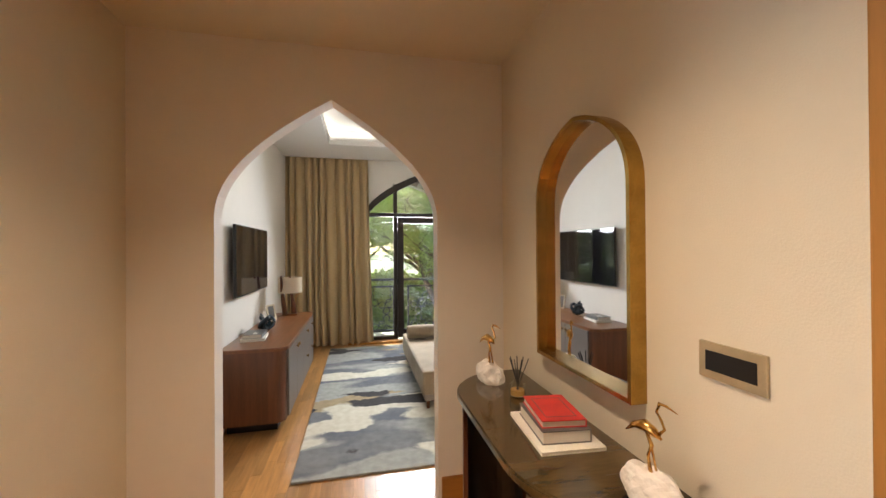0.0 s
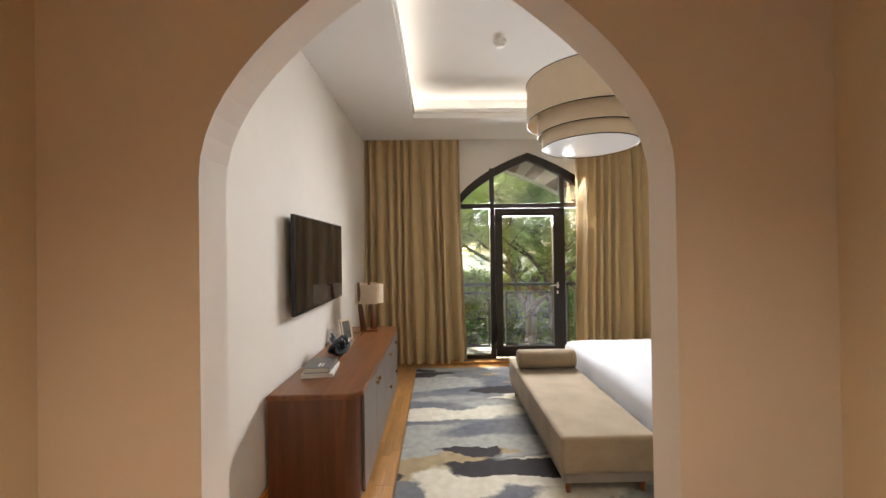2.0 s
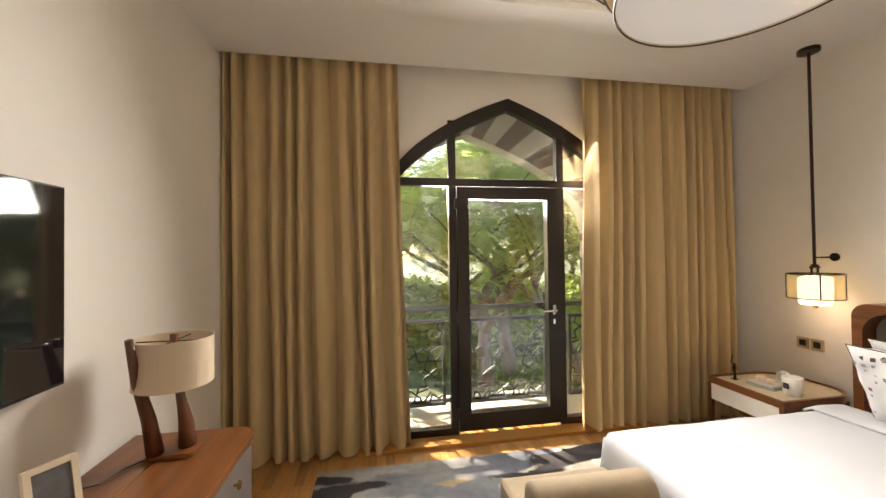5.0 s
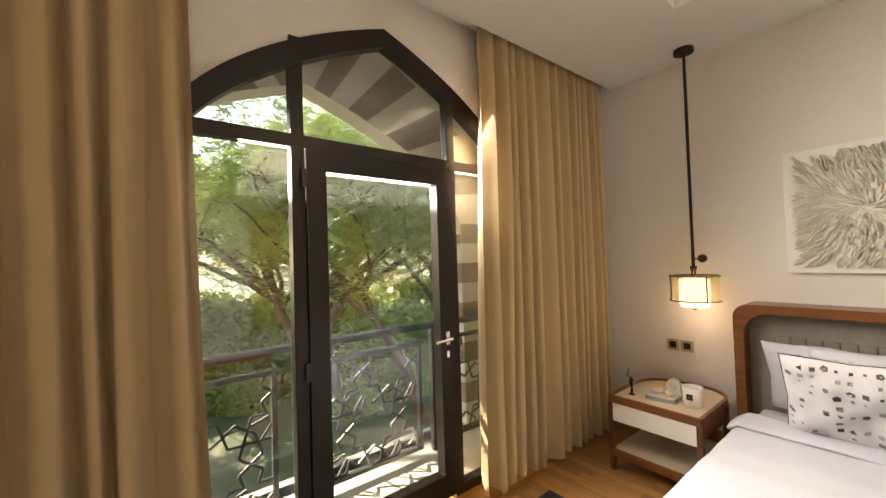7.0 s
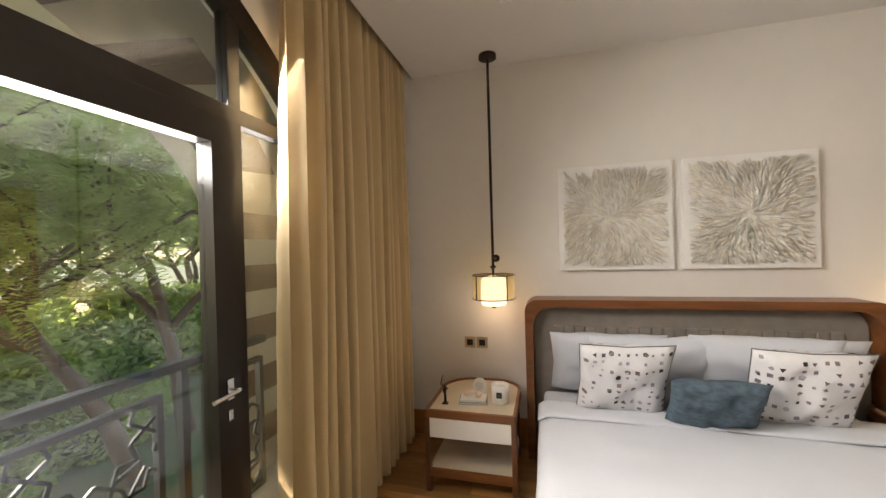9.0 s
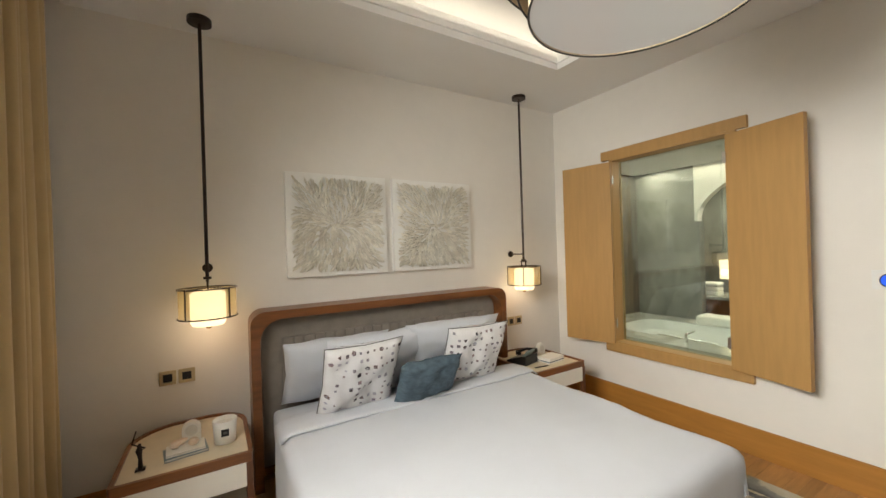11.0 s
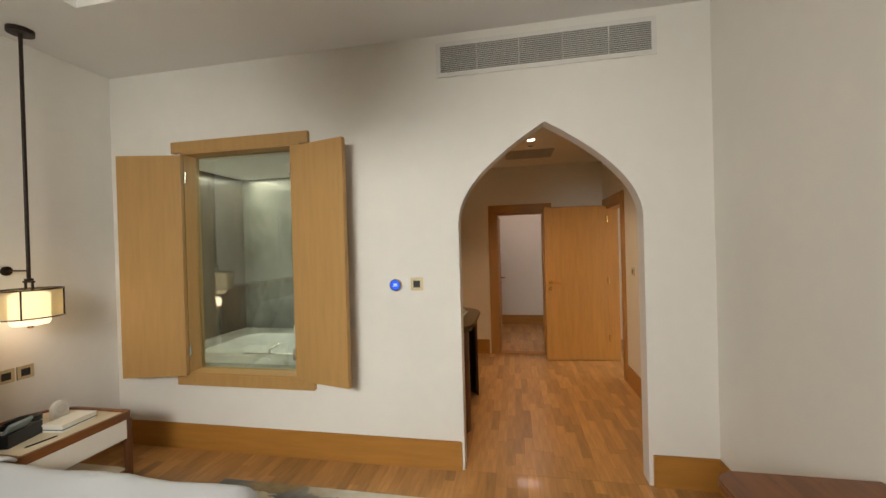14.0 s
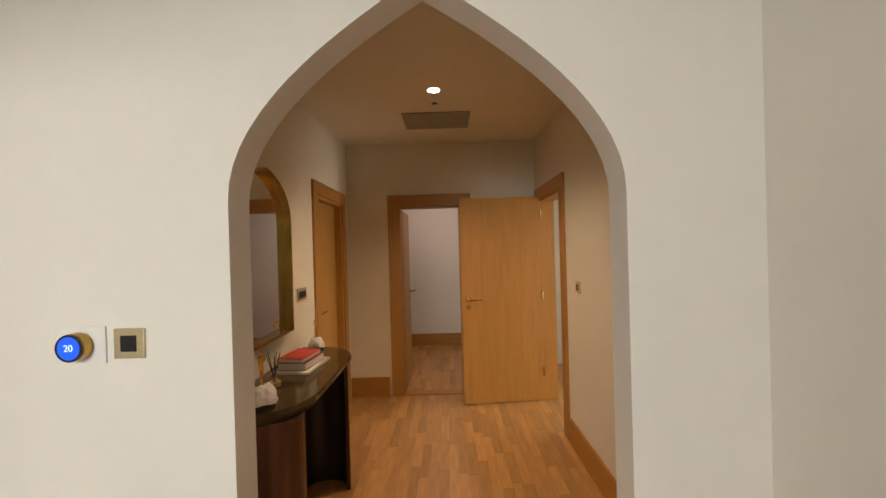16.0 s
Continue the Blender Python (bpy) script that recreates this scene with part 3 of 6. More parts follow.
def build_floor_strips():
    """Strip parquet along y: the nearest strips are pieces of their own."""
    rng = random.Random(5)
    w, holder = 0.068, bpy.data.objects["floor"]
    single, rest = [], bmesh.new()
    spans = [(HW, HE, HB - 0.12, S), (W, -0.5, S, 6.6), (-0.5, E, S, 2.95), (-0.5, E, 5.9, 6.6), (-0.5, 0.6, 2.95, 5.9), (2.3, E, 2.95, 5.9), (-2.2, 1.6, -2.4, HB - 0.12), (-3.0, HW, -1.0, 1.5)]
    for x0, x1, y0, y1 in spans:
        k = 0
        x = x0
        while x < x1 - 0.004:
            xe = min(x + w, x1)
            y = y0
            first = True
            while y < y1 - 0.01:
                ln = rng.uniform(0.12, 0.42) if first else rng.choice((0.3, 0.36, 0.42, 0.5))
                first = False
                ye = min(y + ln, y1)
                if y1 - ye < 0.05:
                    ye = y1
                row = (x + 0.0006, y + 0.0006, -0.006, xe - 0.0006, ye - 0.0006, rng.uniform(-0.0004, 0.0))
                near = x0 == HW and 0.35 < y < HS and x1 == HE
                (single.append(row) if near and len(single) < 300 else add_box(rest, *row))
                y = ye
            x = xe
            k += 1
    part("floor_strips", rest, "plank", holder, kind="stuff")
    shapes = {}
    for r in single:
        key = (round(r[3] - r[0], 3), round(r[4] - r[1], 3))
        if key not in shapes:
            me = bpy.data.meshes.new("floor_strip")
            bm = box(-key[0] / 2, -key[1] / 2, -0.006, key[0] / 2, key[1] / 2, 0)
            bm.to_mesh(me), bm.free()
            me.materials.append(M["plank"])
            shapes[key] = me
        ob = new("floor_strip", shapes[key])
        ob.location = ((r[0] + r[3]) / 2, (r[1] + r[4]) / 2, r[5])
        ob.parent = holder


# ---- window ----
def build_window():
    w = empty("window_1", (0.985, N, 0), "dark bronze arched window with a glazed balcony door", "window")
    w["kind"] = "structure"
    inv = w.matrix_world.inverted()

    def p(name, bm, mat, label=""):
        ob = part(name, bm, mat, w, label)
        ob.matrix_parent_inverse = inv
        return ob
    y0, d = N - 0.02, 0.07
    outer, inner = window_outline(1.06), window_outline(0.975, 2.755)
    outer, inner = [(2.045, 0)] + outer + [(-0.075, 0)], [(1.96, 0)] + inner + [(0.01, 0)]
    p("window_frame", band(outer, inner, "y", y0, d), "darkframe")
    for x in (0.485, 1.455):
        zt = 2.62
        p("mullion", box(x - 0.032, y0 + 0.005, 0, x + 0.032, y0 + d - 0.005, zt + 0.03, 0.003), "darkframe")
    p("transom", box(0.01, y0 + 0.003, 2.095, 1.96, y0 + d - 0.003, 2.16, 0.003), "darkframe")
    p("window_sill", boxes([(0.01, y0, 0.0, 0.452, y0 + d, 0.085), (1.488, y0, 0.0, 1.96, y0 + d, 0.085)]), "darkframe")
    # glazed door
    door = p("balcony_door", boxes([(0.52, y0 - 0.012, 0.055, 0.62, y0 + d - 0.01, 2.09), (1.32, y0 - 0.012, 0.055, 1.42, y0 + d - 0.01, 2.09), (0.62, y0 - 0.012, 0.055, 1.32, y0 + d - 0.01, 0.195), (0.62, y0 - 0.012, 1.985, 1.32, y0 + d - 0.01, 2.09)]), "darkframe", "dark framed glass door")
    part("pane", box(0.62, N + 0.01, 0.195, 1.32, N + 0.018, 1.985), "pane", door)
    h = tube([(1.37, y0 - 0.012, 1.03), (1.37, y0 - 0.06, 1.03), (1.35, y0 - 0.065, 1.03), (1.25, y0 - 0.065, 1.025)], 0.009, 10)
    joined(h, box(1.355, y0 - 0.022, 0.99, 1.385, y0 - 0.012, 1.07, 0.002)), joined(h, box(1.36, y0 - 0.02, 0.91, 1.38, y0 - 0.012, 0.95, 0.002))
    part("door_handle", h, "chrome", door, "chrome lever handle")
    for z in (0.16, 0.95, 1.9):
        part("hinge", box(0.495, y0 - 0.02, z, 0.522, y0 + 0.0, z + 0.09, 0.003), "black", door)
    for a, b in ((0.01, 0.453), (1.487, 1.96)):
        p("pane", box(a, N + 0.01, 0.085, b, N + 0.018, 2.095), "pane")
    up = window_outline(0.975, 2.755)
    for a, b in ((0.01, 0.453), (0.517, 1.423), (1.487, 1.96)):
        pts = [(b, 2.16)] + [(b, zat(up, b))] + [q for q in up if a < q[0] < b and q[1] > 2.16] + [(a, zat(up, a)), (a, 2.16)]
        pts = [q for i, q in enumerate(pts) if i == 0 or abs(q[0] - pts[i - 1][0]) + abs(q[1] - pts[i - 1][1]) > 1e-4]
        p("pane", prism(pts, 0.008, "y", N + 0.01), "pane")
    for o in w.children_recursive:
        if o.name.startswith("pane"):
            o.visible_shadow = False
    structure("trim", box(-0.3, 6.47, 0, 2.2, N - 0.02, 0.03, 0.004), "oak_h", "raised oak sill inside the balcony door")


def zat(line, x):
    for (xa, za), (xb, zb) in zip(line, line[1:]):
        if min(xa, xb) <= x <= max(xa, xb) and xa != xb:
            return max(2.165, za + (zb - za) * (x - xa) / (xb - xa))
    return 2.165


def star_lattice(x0, x1, z0, z1, y, cell):
    """Pierced screen of flat bars: ten-pointed rosettes that touch, with five-pointed stars in the gaps. cell is the step from rosette to rosette."""
    bm = bmesh.new()
    t, hw = 0.012, 0.0078

    def bar(a, b):
        pts = clip(a, b, x0, x1, z0, z1)
        if not pts:
            return
        (ax, az), (bx, bz) = pts
        dx, dz = bx - ax, bz - az
        ln = math.hypot(dx, dz)
        if ln < 0.004:
            return
        nx, nz = -dz / ln * hw, dx / ln * hw
        a4 = [bm.verts.new((px, y, pz)) for px, pz in ((ax + nx, az + nz), (ax - nx, az - nz), (bx - nx, bz - nz), (bx + nx, bz + nz))]
        b4 = [bm.verts.new((v.co.x, y + t, v.co.z)) for v in a4]
        bm.faces.new(a4), bm.faces.new(b4[::-1])
        for i in range(4):
            bm.faces.new((a4[i], b4[i], b4[(i + 1) % 4], a4[(i + 1) % 4]))

    def star(poly, lean=54):
        """From each side's middle two lines run inwards; each ends where it meets its nearest partner."""
        rays, n = [], len(poly)
        area = sum(poly[i][0] * poly[(i + 1) % n][1] - poly[(i + 1) % n][0] * poly[i][1] for i in range(n))
        for i in range(n):
            (ax, az), (bx, bz) = poly[i], poly[(i + 1) % n]
            e = math.atan2(bz - az, bx - ax)
            for s in (radians(lean), math.pi - radians(lean)):
                q = e + (s if area > 0 else -s)
                rays.append(((ax + bx) / 2, (az + bz) / 2, math.cos(q), math.sin(q), i))
        meets = []
        for i, (px, pz, dx, dz, si) in enumerate(rays):
            for j in range(i + 1, len(rays)):
                qx, qz, ex, ez, sj = rays[j]
                det = dx * ez - dz * ex
                if si == sj or abs(det) < 1e-6:
                    continue
                a = ((qx - px) * ez - (qz - pz) * ex) / det
                b = ((qx - px) * dz - (qz - pz) * dx) / det
                if a > 1e-4 and b > 1e-4:
                    meets.append((a + b, i, j, a, b))
        used = set()
        for _, i, j, a, b in sorted(meets):
            if i in used or j in used:
                continue
            used |= {i, j}
            p, q = rays[i], rays[j]
            m = (p[0] + p[2] * a, p[1] + p[3] * a)
            bar(p[:2], m), bar(q[:2], m)
    R = cell / 2 / math.cos(radians(18))
    c72, s72 = cell * math.cos(radians(72)), cell * math.sin(radians(72))

    def corner(cx, cz, k):
        """A rosette's corner; side k has its middle at 36 k degrees."""
        a = radians(36 * k - 18)
        return cx + R * math.cos(a), cz + R * math.sin(a)
    ox, oz = (x0 + x1) / 2, z0 + 0.36 * (z1 - z0)
    for i in range(-6, 7):
        for j in range(-3, 4):
            cx, cz = ox + i * cell + j * c72, oz + j * s72
            if cx < x0 - cell or cx > x1 + cell or cz < z0 - cell or cz > z1 + cell:
                continue
            star([corner(cx, cz, k) for k in range(10)])
            ax, bx, bz = cx + cell, cx + c72, cz + s72
            star([corner(cx, cz, 1), corner(cx, cz, 2), corner(bx, bz, 9), corner(ax + c72, bz, 7), corner(ax + c72, bz, 6), corner(ax, cz, 4)])
    return bm


def clip(a, b, x0, x1, z0, z1):
    (ax, az), (bx, bz) = a, b
    t0, t1 = 0.0, 1.0
    for p, q in ((-(bx - ax), ax - x0), (bx - ax, x1 - ax), (-(bz - az), az - z0), (bz - az, z1 - az)):
        if p == 0:
            if q < 0:
                return None
        else:
            r = q / p
            if p < 0:
                t0 = max(t0, r)
            else:
                t1 = min(t1, r)
    if t0 >= t1:
        return None
    return (ax + t0 * (bx - ax), az + t0 * (bz - az)), (ax + t1 * (bx - ax), az + t1 * (bz - az))


def build_balcony():
    structure("floor_balcony", box(-1.4, N + 0.16, -0.2, 3.4, 7.55, -0.02), "plaster", "pale balcony floor")
    rail = empty("balcony_railing", (1, 7.26, 0), "dark metal balustrade with pierced star-pattern panels", "railing")
    inv = rail.matrix_world.inverted()
    rows = [("handrail", box(-1.2, 7.225, 0.965, 2.30, 7.295, 1.01, 0.006), "")]
    panels = [(-1.15, -0.27), (-0.20, 0.52), (0.76, 1.60), (1.84, 2.28)]
    for a, b in panels:
        rows.append(("panel_frame", boxes([(a, 7.24, 0.845, b, 7.28, 0.875), (a, 7.24, 0.03, b, 7.28, 0.06), (a, 7.24, 0.06, a + 0.03, 7.28, 0.845), (b - 0.03, 7.24, 0.06, b, 7.28, 0.845)]), ""))
        rows.append(("star_screen", star_lattice(a + 0.03, b - 0.03, 0.06, 0.845, 7.254, 0.42), "flat metal bars in a star pattern"))
    for x in (-0.235, 0.64, 1.72):
        rows.append(("post", box(x - 0.02, 7.24, -0.02, x + 0.02, 7.28, 0.965), ""))
    for nm, bm, lb in rows:
        ob = part(nm, bm, "rail", rail, lb, kind="stuff" if nm == "star_screen" else "")
        ob.matrix_parent_inverse = inv
    # loggia: an outer arch with alternating brown and cream courses
    o = pointed(0.80, 1.41, 1.70, 2.80, 0.55, 0.62, 0.33)
    wall = structure("wall_loggia", arch_wall(-3.5, 6.0, -3.4, 3.6, o, -0.02, 7.42, 7.62), "plaster", "plastered outer wall of the loggia with a wide arch and striped courses")
    structure("ceiling_loggia", box(-1.6, N + 0.16, 3.32, 3.5, 7.42, 3.42), "plaster", "plastered loggia ceiling")

    def reach(cx, cz, ang):
        """How far the arch's edge lies from a centre, along a direction."""
        dx, dz, best = math.cos(ang), math.sin(ang), 0.0
        for (xa, za), (xb, zb) in zip(o, o[1:]):
            ex, ez = xb - xa, zb - za
            det = dx * ez - dz * ex
            if abs(det) > 1e-9:
                a = ((xa - cx) * ez - (za - cz) * ex) / det
                b = ((xa - cx) * dz - (za - cz) * dx) / det
                if a > 0 and -0.01 <= b <= 1.01:
                    best = max(best, a)
        return best
    for sg in (1, -1):
        cx, cz = 0.80 - sg * 0.35, 1.95
        for lo, hi in ((5.5, 14), (22.5, 31), (39.5, 48), (56.5, 64)):
            pts = []
            for k in range(5):
                q = radians(lo + (hi - lo) * k / 4)
                q = q if sg > 0 else math.pi - q
                r = reach(cx, cz, q)
                pts.append((cx + r * math.cos(q), cz + r * math.sin(q)))
            for g in (hi, lo):
                q = radians(g) if sg > 0 else math.pi - radians(g)
                r = min(reach(cx, cz, q) + 0.62, (3.31 - cz) / max(0.2, math.sin(q)))
                pts.append((cx + r * math.cos(q), cz + r * math.sin(q)))
            part("course", prism(pts, 0.006, "y", 7.415), "band", wall)
        for k in range(5):
            z = 1.66 - 0.37 * k
            xa = 0.80 + sg * 1.41
            part("course", box(xa, 7.415, z, xa + sg * 0.5, 7.421, z + 0.185), "band", wall)
            part("course", box(xa - sg * 0.005, 7.421, z, xa, 7.62, z + 0.185), "band", wall)
    structure("wall_outside", boxes([(-3.6, N + 0.16, -3.4, W - 0.15, 7.415, 3.32), (2.80, N + 0.16, -3.4, 3.0, 7.415, 3.32)]), "plaster", "plastered side walls of the loggia")


def build_tree(place, height, spread, seed, crown_n, low=0.35, leaf=1.0, lean=(0.0, 0.0), flat=0.0):
    """A garden tree: a leaning trunk, forked limbs and a crown of feathery leaves. flat spreads the limbs like an umbrella."""
    rng = random.Random(seed)
    t = empty("tree", place, "broad-leaved garden tree with fine feathery foliage", "tree", "garden trees")
    bm = bmesh.new()
    tips = []

    def limb(p, d, ln, r, depth):
        pts, rad = [p], [r]
        q, dd = Vector(p), Vector(d).normalized()
        w = 0.12 if depth == 0 else 0.28
        for i in range(5):
            dd = (dd + Vector((rng.uniform(-w, w), rng.uniform(-w, w), rng.uniform(-0.06, 0.16)))).normalized()
            q = q + dd * ln / 5
            pts.append(tuple(q)), rad.append(r * (1 - 0.11 * (i + 1)))
        joined(bm, tube(pts, rad, 9 if depth == 0 else 6 if depth < 3 else 4))
        if depth >= 2:
            tips.extend(Vector(x) for x in pts[1:])
        if depth < 4:
            a0 = rng.uniform(0, 6.28)
            for k in range(3):
                a = a0 + 2.09 * k + rng.uniform(-0.4, 0.4)
                nd = dd * 0.55 + Vector((math.cos(a), math.sin(a), rng.uniform(-0.05, 0.55) * (1 - flat))) * 0.8
                limb(tuple(pts[rng.choice((3, 4, 5))]), nd, ln * (0.72 if depth else 0.62), r * 0.56, depth + 1)
    limb((0, 0, 0), (lean[0], lean[1], 1), height * low, 0.021 * height, 0)
    part("trunk", bm, "bark", t, smooth=True)
    verts, faces = [], []
    while len(faces) < crown_n:
        c = rng.choice(tips) + Vector((rng.gauss(0, 0.30), rng.gauss(0, 0.30), rng.gauss(0, 0.16) + 0.08)) * spread / 3
        wx, wy, wz = place[0] + c.x, place[1] + c.y, place[2] + c.z
        # leaves dropped here so the sun's path to the floor stays open
        lane = wx + 0.48 * (wy - 6.1)
        if -0.8 < lane < 2.4 and wz < 0.748 * (wy - 5.5):
            continue
        a, tilt = rng.uniform(0, 6.28), rng.uniform(-0.45, 0.3)
        d = Vector((math.cos(a) * math.cos(tilt), math.sin(a) * math.cos(tilt), math.sin(tilt)))
        side = d.cross(Vector((rng.gauss(0, 0.3), rng.gauss(0, 0.3), 1))).normalized()
        for s in range(7):
            # pinnate leaflets in pairs along a stalk
            for sg in (-1, 1):
                b = c + d * (0.045 * leaf * s) + Vector((0, 0, -0.004 * s * s))
                ln = 0.10 * leaf * (1 - 0.06 * s)
                e = b + (side * sg + d * 0.35).normalized() * ln
                m1 = (b + e) / 2 + d * 0.021 * leaf
                m2 = (b + e) / 2 - d * 0.021 * leaf
                n0 = len(verts)
                verts += [tuple(b), tuple(m1), tuple(e), tuple(m2)]
                faces.append((n0, n0 + 1, n0 + 2, n0 + 3))
    me = bpy.data.meshes.new("crown")
    me.from_pydata(verts, [], faces)
    me.materials.append(M["leaf"])
    ob = new("crown", me)
    ob.parent = t
    return t


def build_outside():
    bm = bmesh.new()
    add_box(bm, -400, 7.7, -3.6, 400, 600, -3.4)
    tagged(part("ground", bm, "ground"), "dry garden ground with grass patches", "structure", kind="structure")
    build_tree((6.4, 14.2, -3.4), 11.0, 4.6, 3, 80000, 0.40, 1.0, (-0.30, 0.0), 0.35)
    build_tree((8.6, 15.4, -3.4), 11.5, 4.8, 12, 60000, 0.42, 1.1, (-0.12, 0.0), 0.35)
    build_tree((2.5, 12.8, -3.4), 12.5, 5.0, 11, 130000, 0.30, 1.0, (0.05, 0.0), 0.1)
    build_tree((4.6, 16.5, -3.4), 13.5, 6.0, 17, 90000, 0.36, 1.3, (-0.1, 0.0), 0.2)
    # mostly unseen tree, added to keep direct sun off the bed
    build_tree((-4.5, 12.8, -3.4), 13.5, 6.0, 23, 110000, 0.55, 2.4, (0.0, 0.0), 0.3)
    for k, (x, y) in enumerate(((-6, 24), (0, 23), (5, 26), (11, 25), (17, 24), (24, 27))):
        build_tree((x, y, -3.4), 14.0, 9.0, 31 + 7 * k, 20000, 0.34, 3.0)
    rng = random.Random(8)
    for k in range(9):
        shrub((3.0 + 1.9 * k + rng.uniform(-0.6, 0.6), 18.0 + rng.uniform(-1.5, 1.5), -3.4), rng.uniform(1.3, 2.2), 60 + k)
    for k in range(9):
        shrub((-3.0 + 2.3 * k, 23.0 + rng.uniform(-1, 1), -3.4), rng.uniform(4.6, 5.6), 100 + k, 9000, 2.2)
    tagged(part("roadway", box(11, 30, -3.4, 80, 40, -3.38), "plaster"), "pale paved road beyond the garden", "structure", kind="structure")


def shrub(place, size, seed, count=3500, leaf=1.0):
    """A low rounded garden shrub: short stems with small leaves all over."""
    rng = random.Random(seed)
    t = empty("shrub", place, "low leafy green garden shrub on dry ground", "shrub", "garden shrubs")
    bm = bmesh.new()
    verts, faces = [], []
    for _ in range(14):
        a, r = rng.uniform(0, 6.28), rng.uniform(0.2, 0.6) * size
        joined(bm, tube([(0, 0, 0), (r * 0.4 * math.cos(a), r * 0.4 * math.sin(a), size * 0.35), (r * math.cos(a), r * math.sin(a), size * rng.uniform(0.6, 0.85))], [0.03, 0.02, 0.008], 5))
    part("stems", bm, "bark", t, smooth=True)
    for _ in range(count):
        a, el, r = rng.uniform(0, 6.28), rng.uniform(-0.1, 1.5), size * (0.75 + 0.25 * rng.random() ** 0.5) * (0.85 + 0.3 * noise.noise(Vector((seed, len(faces) * 0.001, 0))))
        c = Vector((r * 0.8 * math.cos(a) * math.cos(el), r * 0.8 * math.sin(a) * math.cos(el), max(0.05, r * 0.75 * math.sin(el))))
        u = Vector((rng.gauss(0, 1), rng.gauss(0, 1), rng.gauss(0, 0.6))).normalized()
        v = u.cross(Vector((rng.gauss(0, 1), rng.gauss(0, 1), 1))).normalized()
        n0 = len(verts)
        verts += [tuple(c - u * 0.09 * leaf), tuple(c + v * 0.035 * leaf), tuple(c + u * 0.09 * leaf), tuple(c - v * 0.035 * leaf)]
        faces.append((n0, n0 + 1, n0 + 2, n0 + 3))
    me = bpy.data.meshes.new("leaves")
    me.from_pydata(verts, [], faces)
    me.materials.append(M["leaf"])
    new("leaves", me).parent = t


# ---- curtains ----
def curtain(x0, x1, label, seed, flare=(0.0, 0.0)):
    """A full-height linen curtain: tight pleats at the head that open into soft uneven folds. flare: how far each edge swings out at the floor."""
    c = empty("curtain", ((x0 + x1) / 2, 6.5, 0), label, "curtain", "curtains beside the balcony door")
    bm = bmesh.new()
    n, rows = 380, 22
    folds = (x1 - x0) / 0.118
    front = []
    top, mid = CEIL + 0.1, 6.525
    for j in range(rows + 1):
        v = j / rows
        z = top * (1 - v) + 0.012 * v
        ra = []
        for i in range(n + 1):
            u = i / n
            p = folds * u + 0.75 * noise.noise(Vector((u * 4.5, seed, 0.3))) + 0.42 * v * noise.noise(Vector((u * 7, v * 0.9, seed + 9)))
            a = 2 * math.pi * p
            size = 0.75 + 0.55 * noise.noise(Vector((u * 9, v * 0.8, seed + 2)))
            amp = (0.046 + 0.028 * v ** 0.6) * max(0.35, size)
            wave = 1 - 2 * abs(math.cos(a / 2)) ** 0.85 + 0.25 * math.sin(a * 0.31 + 1.3) * v ** 0.5
            x = x0 + (x1 - x0) * u - flare[0] * v ** 1.6 * (1 - u) ** 2 + flare[1] * v ** 1.6 * u ** 2
            x += 0.10 * amp * math.sin(2 * a) + 0.018 * v * noise.noise(Vector((u * 5, v * 1.6, seed)))
            y = mid + amp * wave + 0.012 * noise.noise(Vector((u * 10, v * 3, seed + 4))) * v
            ra.append(bm.verts.new((min(max(x, W + 0.005), E - 0.02) - (x0 + x1) / 2, min(max(y, 6.455 - 0.12 * min(1, 6 * v)), 6.597) - 6.5, z)))
        front.append(ra)
    for a, b in zip(front, front[1:]):
        for i in range(n):
            bm.faces.new((a[i], a[i + 1], b[i + 1], b[i]))
    part("drape", bm, "curtain", c, smooth=True)
    part("rail", box(-(x1 - x0) / 2, -0.015, CEIL + 0.1, (x1 - x0) / 2, 0.035, CEIL + 0.119), "white", c)


# ---- furniture ----
def rounded(x0, y0, x1, y1, radii, n=8):
    """A rectangle's outline with a radius for each corner: SW, SE, NE, NW."""
    pts = []
    for (cx, cy, a0), r in zip(((x0, y0, 180), (x1, y0, 270), (x1, y1, 0), (x0, y1, 90)), radii):
        sx, sy = (1 if cx == x0 else -1), (1 if cy == y0 else -1)
        if r <= 0:
            pts.append((cx, cy))
            continue
        ox, oy = cx + sx * r, cy + sy * r
        for k in range(n + 1):
            a = radians(a0 + 90 * k / n)
            pts.append((ox + r * math.cos(a), oy + r * math.sin(a)))
    return pts


